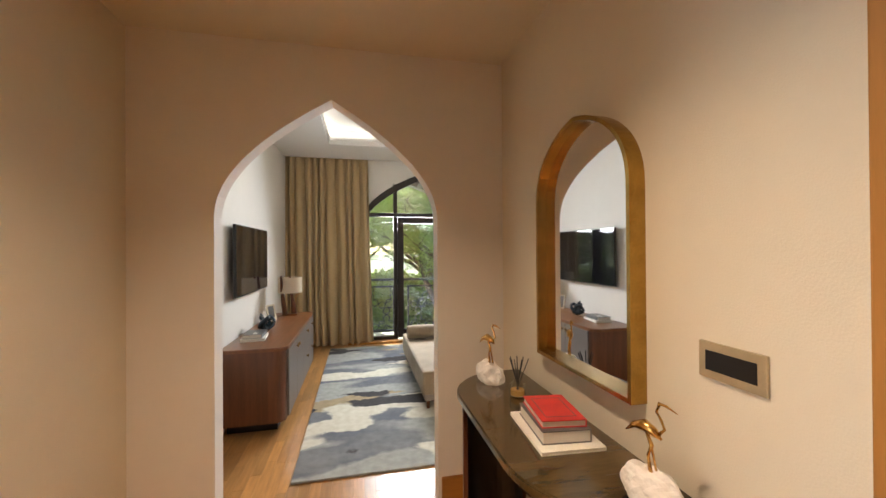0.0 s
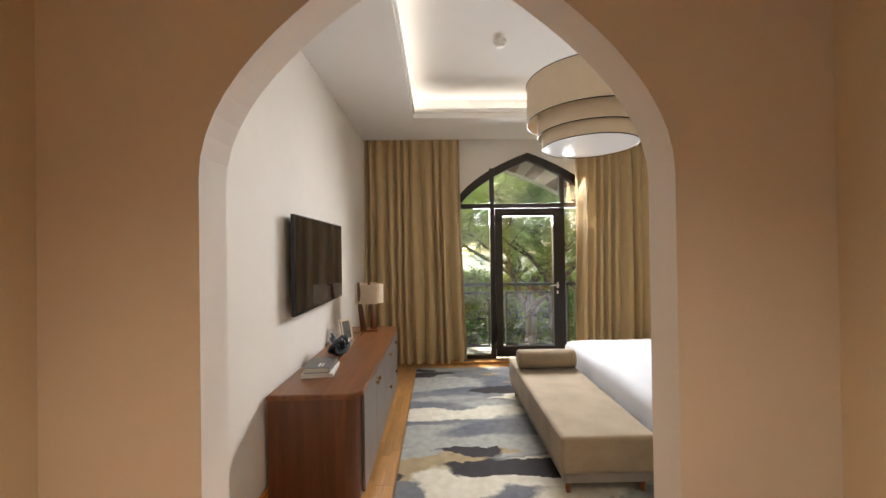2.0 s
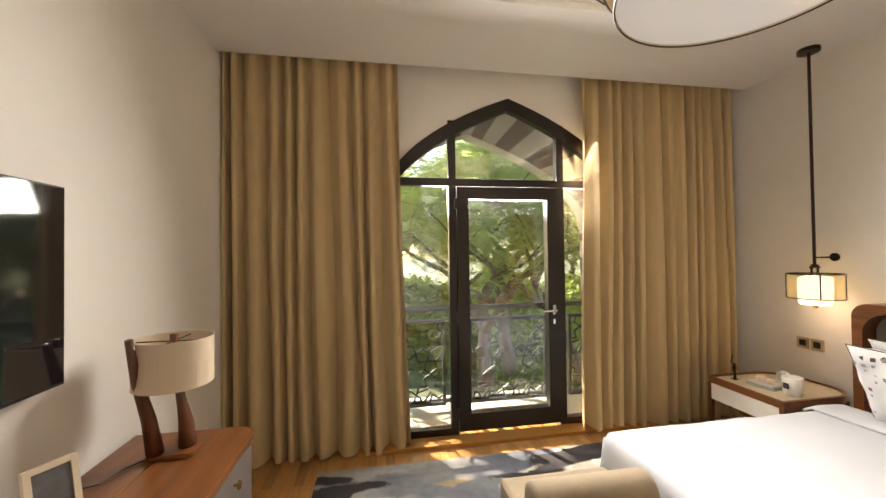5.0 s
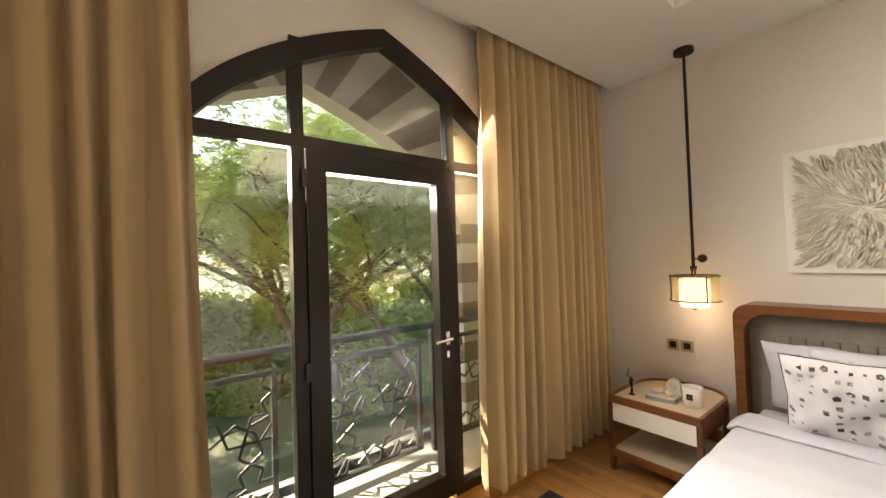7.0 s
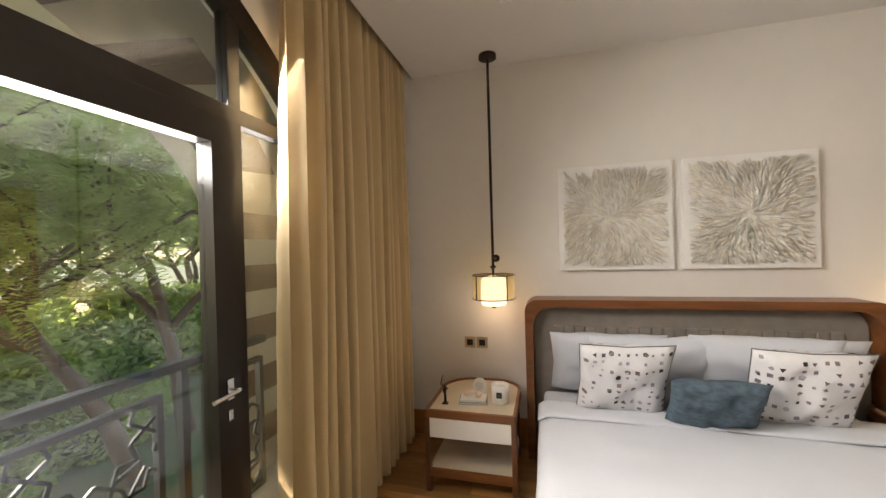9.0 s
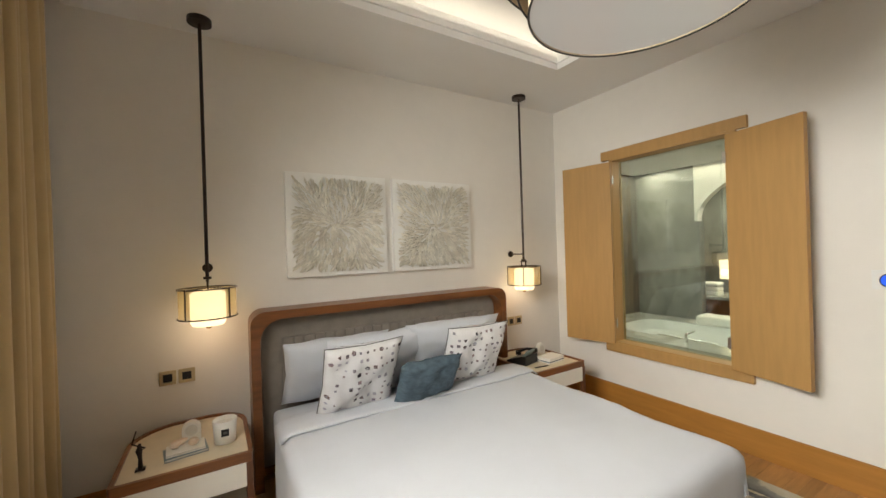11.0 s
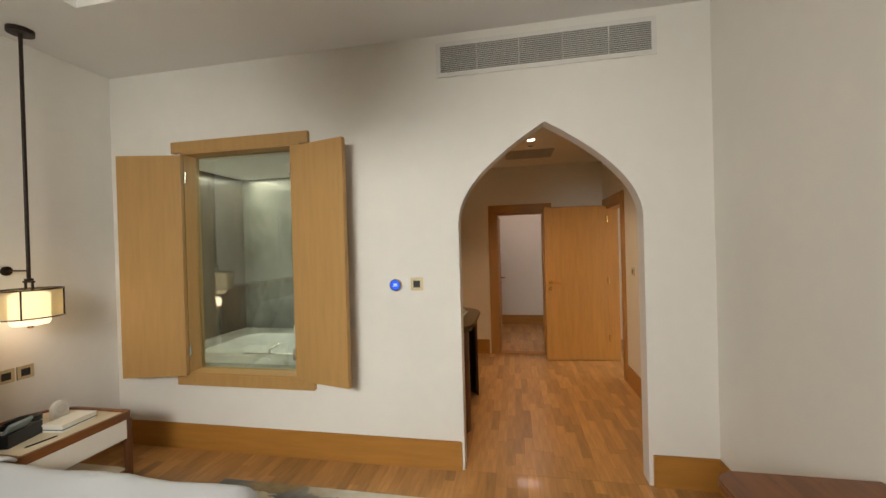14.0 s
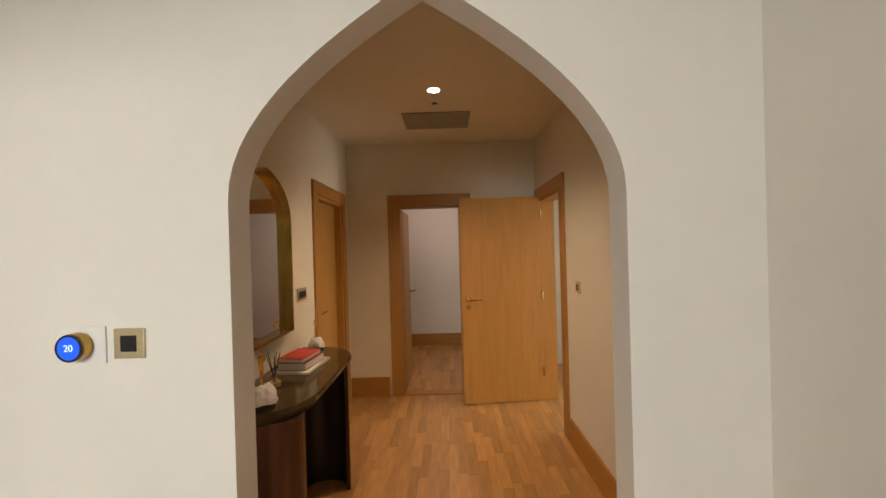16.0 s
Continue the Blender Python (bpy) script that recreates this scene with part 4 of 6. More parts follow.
def build_sideboard():
    x0, x1, y0, y1, top = W + 0.02, -0.705, 3.55, 5.48, 0.72
    s = empty("sideboard", ((x0 + x1) / 2, (y0 + y1) / 2, 0), "long walnut sideboard with rounded corners and grey doors under the television", "sideboard")
    inv = s.matrix_world.inverted()

    def p(name, bm, mat, label="", parent=s):
        ob = part(name, bm, mat, parent, label)
        ob.matrix_parent_inverse = inv if parent is s else inv
        return ob
    p("top", prism(rounded(x0, y0, x1, y1, (0, 0.09, 0.09, 0)), 0.03, "z", top - 0.03, 0.005), "walnut")
    p("inlay", box(x0 + 0.21, y0 + 0.30, top - 0.002, x0 + 0.217, y1 - 0.02, top + 0.0012), "brass", "thin brass inlay line")
    p("body", prism(rounded(x0, y0 + 0.006, x1 - 0.02, y1 - 0.006, (0, 0.085, 0.085, 0)), top - 0.03 - 0.10, "z", 0.10), "walnut_v")
    p("plinth", box(x0 + 0.03, y0 + 0.12, 0, x1 - 0.10, y1 - 0.12, 0.10), "black")
    d0, d1 = y0 + 0.10, y1 - 0.10
    wd = (d1 - d0) / 4
    for k in range(4):
        a, b = d0 + k * wd + 0.0025, d0 + (k + 1) * wd - 0.0025
        if k < 2:
            d = p("door", box(x1 - 0.0195, a, 0.115, x1 - 0.002, b, top - 0.038, 0.002), "greydoor", "grey lacquered door")
            hy = b - 0.04 if k == 0 else a + 0.04
            rows = ((hy, top - 0.10),)
            spans = (d,)
        else:
            d = p("drawer", box(x1 - 0.0195, a, 0.40, x1 - 0.002, b, top - 0.038, 0.002), "greydoor", "grey lacquered drawer")
            d2 = p("drawer", box(x1 - 0.0195, a, 0.115, x1 - 0.002, b, 0.395, 0.002), "greydoor", "grey lacquered drawer")
            rows, spans = (((a + b) / 2, top - 0.10), ((a + b) / 2, 0.34)), (d, d2)
        for (hy, hz), owner in zip(rows, spans):
            kb = moved(lathe([(0.006, 0), (0.006, 0.014), (0.017, 0.017), (0.017, 0.024), (0.014, 0.026)], 16), pose(x1 - 0.003, hy, hz, 0, 90, 0))
            part("handle", kb, "brass", owner, "small round brass knob")
        if k:
            p("trim", box(x1 - 0.0195, d0 + k * wd - 0.0015, 0.115, x1 - 0.0025, d0 + k * wd + 0.0015, top - 0.038), "brass", "fine brass line between doors")


def build_tv():
    t = empty("television", (W, 4.43, 1.0), "slim wall-mounted television, switched off, above the sideboard", "television")
    inv = t.matrix_world.inverted()
    x, y0, y1, z0, z1 = -1.175, 3.85, 5.01, 1.105, 1.765
    for nm, bm, mat in (("casing", box(x - 0.028, y0, z0, x - 0.003, y1, z1, 0.003), "black"), ("screen", box(x - 0.004, y0 + 0.006, z0 + 0.012, x, y1 - 0.006, z1 - 0.006), "screen"),
                        ("wall_mount", box(W, 4.2, 1.25, x - 0.03, 4.66, 1.6), "black")):
        ob = part(nm, bm, mat, t)
        ob.matrix_parent_inverse = inv


def set_in(thing):
    """Keeps parts that were drawn in world places where they are."""
    for ob in thing.children:
        ob.matrix_parent_inverse = thing.matrix_world.inverted()
    return thing


def build_sideboard_things():
    z = 0.72
    # lamp on a carved two-post walnut stand
    t = empty("table_lamp", (-0.97, 5.27, z), "table lamp with a cream drum shade between two carved walnut posts", "lamp")
    part("base", prism(rounded(-0.09, -0.06, 0.09, 0.06, (0.02,) * 4), 0.018, "z", 0, 0.004), "walnut", t)
    part("post", tube([(-0.055, -0.03, 0.018), (-0.07, -0.045, 0.16), (-0.078, -0.11, 0.34), (-0.075, -0.16, 0.50)], [0.032, 0.026, 0.019, 0.013], 10), "walnut_v", t, smooth=True)
    part("post", tube([(0.04, 0.02, 0.018), (0.035, 0.02, 0.12), (0.02, 0.01, 0.22), (0.0, 0.0, 0.40)], [0.034, 0.028, 0.018, 0.012], 10), "walnut_v", t, smooth=True)
    part("shade", lathe([(0.142, 0.285), (0.142, 0.475), (0.139, 0.475), (0.139, 0.285), (0.142, 0.285)], 64, False), "shade", t)
    part("finial", box(-0.012, -0.012, 0.455, 0.012, 0.012, 0.49, 0.002), "walnut", t)
    part("spider", boxes([(-0.139, -0.003, 0.458, 0.139, 0.003, 0.462), (-0.003, -0.139, 0.458, 0.003, 0.139, 0.462)]), "bronze", t)
    pts = [(-0.06, -0.02, 0.006), (-0.12, -0.10, 0.006), (-0.15, -0.2, 0.006), (-0.2, -0.22, 0.006), (-0.235, -0.3, 0.006)]
    part("cable", tube(pts, 0.003, 6), "black", t)
    # picture frame leaning back
    f = empty("photo_frame", (-1.09, 4.86, z), "small cream photo frame standing on the sideboard", "photo frame", rz=62)
    tilt = pose(0, 0, 0.002, -12)
    part("frame", moved(boxes([(-0.065, -0.008, 0, -0.047, 0.008, 0.19), (0.047, -0.008, 0, 0.065, 0.008, 0.19), (-0.047, -0.008, 0, 0.047, 0.008, 0.018), (-0.047, -0.008, 0.172, 0.047, 0.008, 0.19)]), tilt), "cream", f)
    part("picture", moved(box(-0.047, -0.002, 0.018, 0.047, 0.004, 0.172), tilt), "greycover", f)
    part("stand", box(-0.02, 0.02, 0, 0.02, 0.06, 0.006), "black", f)
    # knotted dark glass piece
    k = empty("knot_sculpture", (-1.05, 4.38, z), "dark blue-grey knotted glass sculpture", "sculpture")
    bm = bmesh.new()
    pts = []
    for i in range(90):
        a = 2 * math.pi * i / 89
        r = 0.052 + 0.02 * math.cos(3 * a * 1.0)
        pts.append((r * math.cos(2 * a), r * math.sin(2 * a), 0.075 + 0.05 * math.sin(3 * a)))
    joined(bm, tube(pts, 0.019, 8))
    joined(bm, tube([(0.0, 0.0, 0.02), (-0.03, 0.02, 0.08), (-0.05, 0.05, 0.13), (-0.06, 0.03, 0.16)], [0.02, 0.018, 0.014, 0.01], 8))
    joined(bm, lathe([(0.03, 0.0), (0.045, 0.01), (0.03, 0.03)], 16))
    part("body", bm, "teal_glass", k, smooth=True)
    # two books
    book((-1.06, 3.98, z), 0.27, 0.20, 0.022, "paper", "large pale book lying on the sideboard", 6, "white")
    book((-1.06, 3.985, z + 0.0222), 0.24, 0.165, 0.034, "greycover", "dark-jacketed book lying on a pale book", 2, "greycover", (0.16, 0.5))


def book(place, length, width, thick, cover, label, rz, spine=None, title=None):
    """A closed book lying flat: covers, spine and pages. Its length runs along y."""
    b = empty("book", place, label, "book", rz=rz)
    w, l = width / 2, length / 2
    part("cover", boxes([(-w, -l, 0, w, l, 0.003), (-w, -l, thick - 0.003, w, l, thick), (w - 0.003, -l, 0.003, w, l, thick - 0.003)]), spine or cover, b)
    part("page_block", box(-w + 0.004, -l + 0.004, 0.003, w - 0.003, l - 0.004, thick - 0.003), "paper", b)
    if title:
        part("title", boxes([(0.0, -l * 0.7, thick, 0.012, -l * 0.1, thick + 0.0006), (0.022, -l * 0.7, thick, 0.032, -l * 0.2, thick + 0.0006)]), "white", b, "pale bars of printed title")
    return b


def build_bench():
    x0, x1, y0, y1 = 0.46, 1.045, 3.69, 5.40
    b = empty("bench", ((x0 + x1) / 2, (y0 + y1) / 2, 0.0), "tan suede bench at the foot of the bed", "bench")
    bm = box(x0, y0, 0.16, x1, y1, 0.385, 0.03, 4)
    part("seat", bm, "suede", b, smooth=True)
    part("base", box(x0 + 0.02, y0 + 0.02, 0.10, x1 - 0.02, y1 - 0.02, 0.165, 0.006), "taupe", b)
    for x in (x0 + 0.06, x1 - 0.06):
        for y in (y0 + 0.08, y1 - 0.08):
            part("leg", lathe([(0.014, 0.012), (0.020, 0.10)], 12, place=(x, y, 0)), "walnut", b)
    part("piping", tube([(x0 + 0.006, y0 + 0.03, 0.372), (x0 + 0.006, y1 - 0.03, 0.372)], 0.005, 6), "suede", b)
    set_in(b)
    c = empty("bolster_cushion", ((x0 + x1) / 2, 5.04, 0.385), "round tan bolster cushion lying on the bench", "cushion")
    r = 0.088
    prof = [(0.001, -0.27), (0.06, -0.275), (0.082, -0.268), (r, -0.25), (r, 0.25), (0.082, 0.268), (0.06, 0.275), (0.001, 0.27)]
    bm = moved(lathe(prof, 32), pose(0, 0, r, 0, 90, 0))
    part("cover", bm, "suede", c, smooth=True)


def build_bed():
    b = empty("bed", (2.1, 4.49, 0), "double bed with a walnut-framed taupe headboard and white bedding", "bed")
    y0, y1, top = 3.43, 5.56, 1.165
    # headboard: frame with rounded top corners, padded back and channelled band
    o = rounded(y0, 0.0, y1, top, (0, 0, 0.09, 0.09))
    i = rounded(y0 + 0.055, 0.0, y1 - 0.055, top - 0.055, (0, 0, 0.14, 0.14))
    o, i = o[1:] + o[:1], i[1:] + i[:1]
    part("headboard_frame", joined(band(o, i, "x", 2.98, 0.22), prism([(y0 + 0.05, 0.05), (y1 - 0.05, 0.05), (y1 - 0.05, top - 0.06), (y0 + 0.05, top - 0.06)], 0.02, "x", 3.175)), "walnut", b)
    pad = prism(rounded(y0 + 0.057, 0.1, y1 - 0.057, top - 0.057, (0, 0, 0.138, 0.138)), 0.09, "x", 3.085, 0.012)
    part("headboard_pad", pad, "taupe", b, smooth=False)
    n = 24
    wch = (y1 - y0 - 0.4) / n
    for k in range(n):
        ya = y0 + 0.2 + k * wch
        part("channel", box(3.06, ya + 0.0005, 0.62, 3.11, ya + wch - 0.0005, 0.965, 0.012, 3), "taupe", b, "taupe padded upright channel", smooth=True)
    part("base", box(1.14, 3.68, 0.06, 2.97, 5.42, 0.30, 0.02), "taupe", b)
    # mattress and duvet
    part("mattress", box(1.14, 3.66, 0.30, 3.04, 5.44, 0.50, 0.05, 4), "linen", b, smooth=True)
    bm = bmesh.new()
    nx, ny = 64, 64
    X0, X1, Y0, Y1, zt = 1.085, 2.72, 3.60, 5.46, 0.552
    verts = {}
    over = 0.40
    for a in range(nx + 1):
        for c in range(ny + 1):
            u = -over + (X1 - X0 + over) * a / nx
            v = -over + (Y1 - Y0 + 2 * over) * c / ny
            R = 0.07

            def bend(s):
                """Along the cloth past an edge: sideways and down."""
                q = s * 1.0
                if q <= 0:
                    return 0.0, 0.0
                ang = min(q / R, math.pi / 2)
                return R * math.sin(ang) - R + (0.012 * min(1, q / 0.3)), R * (1 - math.cos(ang)) + max(0, q - R * math.pi / 2)
            sx, dx = bend(-(u - R)) if u < R else (0, 0)
            s1, d1 = bend(-(v - R)) if v < R else (0, 0)
            s2, d2 = bend(v - (Y1 - Y0 - R)) if v > Y1 - Y0 - R else (0, 0)
            x = X0 + (R if u < R else u) - (sx + R if u < R else 0)
            y = Y0 + (R if v < R else (Y1 - Y0 - R if v > Y1 - Y0 - R else v)) - (s1 + R if v < R else 0) + (s2 + R if v > Y1 - Y0 - R else 0)
            drop = max(dx, d1, d2)
            if u < R and (v < R or v > Y1 - Y0 - R):
                drop = max(dx, d1, d2)
            fold = 0.012 * noise.noise(Vector((x * 3, y * 3, 2.0))) + 0.006 * noise.noise(Vector((x * 9, y * 5, 7.0)))
            if drop > 0.1:
                k = min(1, (drop - 0.1) / 0.3)
                wav = 0.018 * k * math.sin(14 * (v if u < R else u) + 2 * noise.noise(Vector((u * 3, v * 3, 0))))
                x, y = (x - wav if u < R else x), (y - wav if v < R else (y + wav if v > Y1 - Y0 - R else y))
            verts[a, c] = bm.verts.new((x, y, max(0.10, zt + fold - drop)))
    for a in range(nx):
        for c in range(ny):
            bm.faces.new((verts[a, c], verts[a + 1, c], verts[a + 1, c + 1], verts[a, c + 1]))
    bmesh.ops.recalc_face_normals(bm, faces=bm.faces)
    ob = part("duvet", bm, "linen", b, "smooth white duvet", smooth=True)
    ob.modifiers.new("thick", "SOLIDIFY").thickness = 0.03
    # turned-back fold near the pillows
    bm = bmesh.new()
    rows = []
    for a in range(13):
        s = a / 12
        line = []
        for c in range(41):
            v = c / 40
            y = Y0 - 0.01 + (Y1 - Y0 + 0.02) * v
            edge = max(0.0, abs(v - 0.5) * 2 - 0.94) / 0.06
            x = 2.44 + 0.24 * s + 0.05 * noise.noise(Vector((v * 3, 1, 5)))
            z = zt + 0.012 + 0.010 * math.sin(math.pi * min(1, s * 1.15)) ** 0.5 - 0.03 * edge * edge + 0.008 * noise.noise(Vector((v * 7, s * 2, 3)))
            line.append(bm.verts.new((x, y, z)))
        rows.append(line)
    for p, q in zip(rows, rows[1:]):
        for c in range(40):
            bm.faces.new((p[c], q[c], q[c + 1], p[c + 1]))
    bmesh.ops.recalc_face_normals(bm, faces=bm.faces)
    ob = part("sheet_fold", bm, "linen", b, "white sheet folded back over the duvet", smooth=True)
    ob.modifiers.new("thick", "SOLIDIFY").thickness = 0.012
    set_in(b)
    # pillows
    rows = [("pillow", (2.93, 5.03, 0.745), 0.72, 0.48, 0.17, 64, "linen", "large white pillow against the headboard", 1, 0),
            ("pillow", (2.93, 4.00, 0.745), 0.72, 0.48, 0.17, 64, "linen", "large white pillow against the headboard", 2, 0),
            ("pillow", (2.80, 4.79, 0.755), 0.74, 0.50, 0.19, 62, "linen", "white pillow leaning on another pillow", 3, 3),
            ("pillow", (2.80, 4.22, 0.765), 0.74, 0.52, 0.19, 62, "linen", "white pillow leaning on another pillow", 4, -3),
            ("scatter_cushion", (2.56, 4.99, 0.755), 0.50, 0.53, 0.15, 60, "pattern", "white cushion with small grey and brown mosaic shapes and dark piping", 5, 4),
            ("scatter_cushion", (2.56, 4.13, 0.755), 0.50, 0.53, 0.15, 60, "pattern", "white cushion with mosaic shapes, leaning beside a blue bolster", 6, -4),
            ("lumbar_cushion", (2.46, 4.56, 0.69), 0.46, 0.32, 0.13, 58, "teal", "blue-grey woven lumbar cushion between two patterned cushions", 7, 2)]
    for name, pl, w, h, t, tilt, mat, label, seed, turn in rows:
        q = new(name)
        q.matrix_world = pose(*pl) @ pose(0, 0, 0, 0, 0, 90 + turn) @ pose(0, 0, 0, -(90 - tilt) * 0.85)
        tagged(q, label, "pillow" if name == "pillow" else "cushion", "pillows on the bed")
        part("cover", cushion(w, h, t, 0.55, 20, seed, 0.012), mat, q, smooth=True)
        if mat == "pattern":
            part("print", mosaic(w, h, t, seed), "printdark", q, "small printed squares and chips", kind="stuff")
            part("print_light", mosaic(w, h, t, seed + 50, 34), "printlight", q, "small pale grey printed shapes", kind="stuff")
            rim = []
            for k in range(80):
                a = k / 80 * 4
                s, f = int(a), a % 1 * 2 - 1
                u, v = ((f, -1), (1, f), (-f, 1), (-1, -f))[s]
                pin = 1 - 0.07 * (1 - abs(u * v)) * (abs(u) ** 3 + abs(v) ** 3)
                rim.append((u * w / 2 * pin, 0, v * h / 2 * pin))
            part("piping", tube(rim + rim[:1], 0.0032, 6), "greycover", q, "dark piping")


def mosaic(w, h, t, seed, count=70):
    """Small printed squares, frames and chips that lie on the cushion's faces."""
    rng = random.Random(seed)
    bm = bmesh.new()
    for side in (-1, 1):
        for _ in range(count):
            gi, gj = rng.randrange(11), rng.randrange(11)
            u, v = (gi - 5) / 5.6 + rng.uniform(-0.02, 0.02), (gj - 5) / 5.6 + rng.uniform(-0.02, 0.02)
            s = rng.uniform(0.008, 0.017)
            k = rng.choice((3, 4, 4, 4, 5))
            pts = []
            a0 = math.pi / 4 if k == 4 else rng.uniform(0, 6)
            for q in range(k):
                a = a0 + 2 * math.pi * q / k
                pu, pv = u + s * math.cos(a) * 2 / w, v + s * math.sin(a) * 2 / h
                pts.append((pu, pv))
            vs = []
            for pu, pv in pts:
                e = max(0.0, (1 - pu ** 4) * (1 - pv ** 4)) ** 0.55
                pin = 1 - 0.07 * (1 - abs(pu * pv)) * (abs(pu) ** 3 + abs(pv) ** 3)
                wob = noise.noise(Vector((pu * 2.2 + (seed % 50), pv * 2.2, side * 3.0))) * 0.036 + noise.noise(Vector((pu * 6 + (seed % 50), pv * 3, side))) * 0.012
                vs.append(bm.verts.new((pu * w / 2 * pin, side * (t / 2 * e) + wob * e + side * 0.0022, pv * h / 2 * pin)))
            bm.faces.new(vs if side == -1 else vs[::-1])
    return bm


def nightstand(y, flip, label):
    """A small walnut table: stone top in a rim, white drawer, low shelf. Its wall side is +x; the outer corner away from the bed is round."""
    n = empty("nightstand", (2.80, y, 0), label, "nightstand", "nightstands")
    n.scale = (1, 1, 1)
    w, d, h = 0.58, 0.66, 0.525
    f = flip

    def fl(bm):
        if f < 0:
            bmesh.ops.scale(bm, vec=(1, -1, 1), verts=bm.verts)
            bmesh.ops.reverse_faces(bm, faces=bm.faces)
        return bm
    o = rounded(-d / 2, -w / 2, d / 2, w / 2, (0.015, 0.20, 0.24, 0.015))
    i = rounded(-d / 2 + 0.02, -w / 2 + 0.02, d / 2 - 0.02, w / 2 - 0.02, (0.01, 0.18, 0.22, 0.01))
    rim = bmesh.new()
    joined(rim, band(o + o[:1], i + i[:1], "z", h - 0.05, 0.05))
    part("rim", fl(rim), "walnut", n)
    part("top", fl(prism(i, 0.022, "z", h - 0.035)), "cream", n, "cream stone top")
    part("drawer", fl(box(-d / 2 + 0.003, -w / 2 + 0.03, h - 0.175, -d / 2 + 0.02, w / 2 - 0.03, h - 0.052, 0.002)), "white", n, "white lacquered drawer")
    part("drawer_box", fl(box(-d / 2 + 0.02, -w / 2 + 0.03, h - 0.17, d / 2 - 0.08, w / 2 - 0.06, h - 0.05)), "walnut", n)
    part("shelf", fl(prism(rounded(-d / 2 + 0.02, -w / 2 + 0.02, d / 2 - 0.02, w / 2 - 0.02, (0.01, 0.18, 0.2, 0.01)), 0.02, "z", 0.13)), "cream", n, "cream shelf")
    part("shelf_rail", fl(boxes([(-d / 2, -w / 2 + 0.03, 0.10, -d / 2 + 0.02, w / 2 - 0.03, 0.15)])), "walnut", n)
    for x, yy in ((-d / 2, -w / 2), (-d / 2, w / 2 - 0.032), (d / 2 - 0.12, -w / 2 + 0.02), (d / 2 - 0.12, w / 2 - 0.05)):
        part("leg", fl(box(x, yy, 0, x + 0.032, yy + 0.032, h - 0.05, 0.003)), "walnut_v", n)
    return n


def pendant(x, y, label):
    p = empty("pendant_lamp", (x, y, CEIL), label, "lamp", "bedside pendant lamps")
    part("canopy", lathe([(0.066, 0), (0.066, -0.028), (0.012, -0.03)], 28), "rod", p)
    part("rod", tube([(0, 0, -0.03), (0, 0, -1.585)], 0.0105, 10), "rod", p)
    part("wall_arm", joined(tube([(0, 0, -1.535), (0.19, 0, -1.535)], 0.006, 8), moved(lathe([(0.03, 0), (0.03, 0.012), (0.01, 0.014)], 20), pose(E - x - 0.001, 0, -1.535, 0, -90, 0))), "rod", p)
    part("coupling", joined(lathe([(0.022, -1.60), (0.022, -1.585)], 16), boxes([(-0.04, -0.008, -1.612, 0.04, 0.008, -1.60), (-0.033, -0.005, -1.66, -0.023, 0.005, -1.612), (0.023, -0.005, -1.66, 0.033, 0.005, -1.612)])), "rod", p)
    r, z1, z0 = 0.158, -1.655, -1.83

    def ring(z, rr=r):
        pts = [(rr * math.cos(2 * math.pi * k / 32), rr * math.sin(2 * math.pi * k / 32), z) for k in range(33)]
        return tube(pts, 0.0045, 6, False)
    bm = joined(ring(z1), ring(z0))
    for k in range(4):
        a = math.pi / 4 + k * math.pi / 2
        joined(bm, tube([(r * math.cos(a), r * math.sin(a), z0 - 0.005), (r * math.cos(a), r * math.sin(a), z1 + 0.005)], 0.0045, 6))
        joined(bm, tube([(0, 0, z1 + 0.002), (r * math.cos(a), r * math.sin(a), z1)], 0.003, 6))
    part("shade_frame", bm, "rod", p)
    part("shade", lathe([(r - 0.004, z0), (r - 0.004, z1)], 36, False), "shadeglass", p, "amber gauze shade", smooth=True)
    part("inner_shade", lathe([(0.085, z0 - 0.05), (0.095, z0 - 0.03), (0.095, z1 - 0.03), (0.05, z1 - 0.01)], 28, False), "glow", p, "glowing frosted glass cylinder", smooth=True)
    part("finial", lathe([(0.085, z0 - 0.05), (0.02, z0 - 0.055), (0.014, z0 - 0.07), (0.002, z0 - 0.075)], 16), "brass", p)
    lamp("pendant_bulb", "POINT", (x, y, CEIL + z0 - 0.13), PEND, WARM, 0.05)


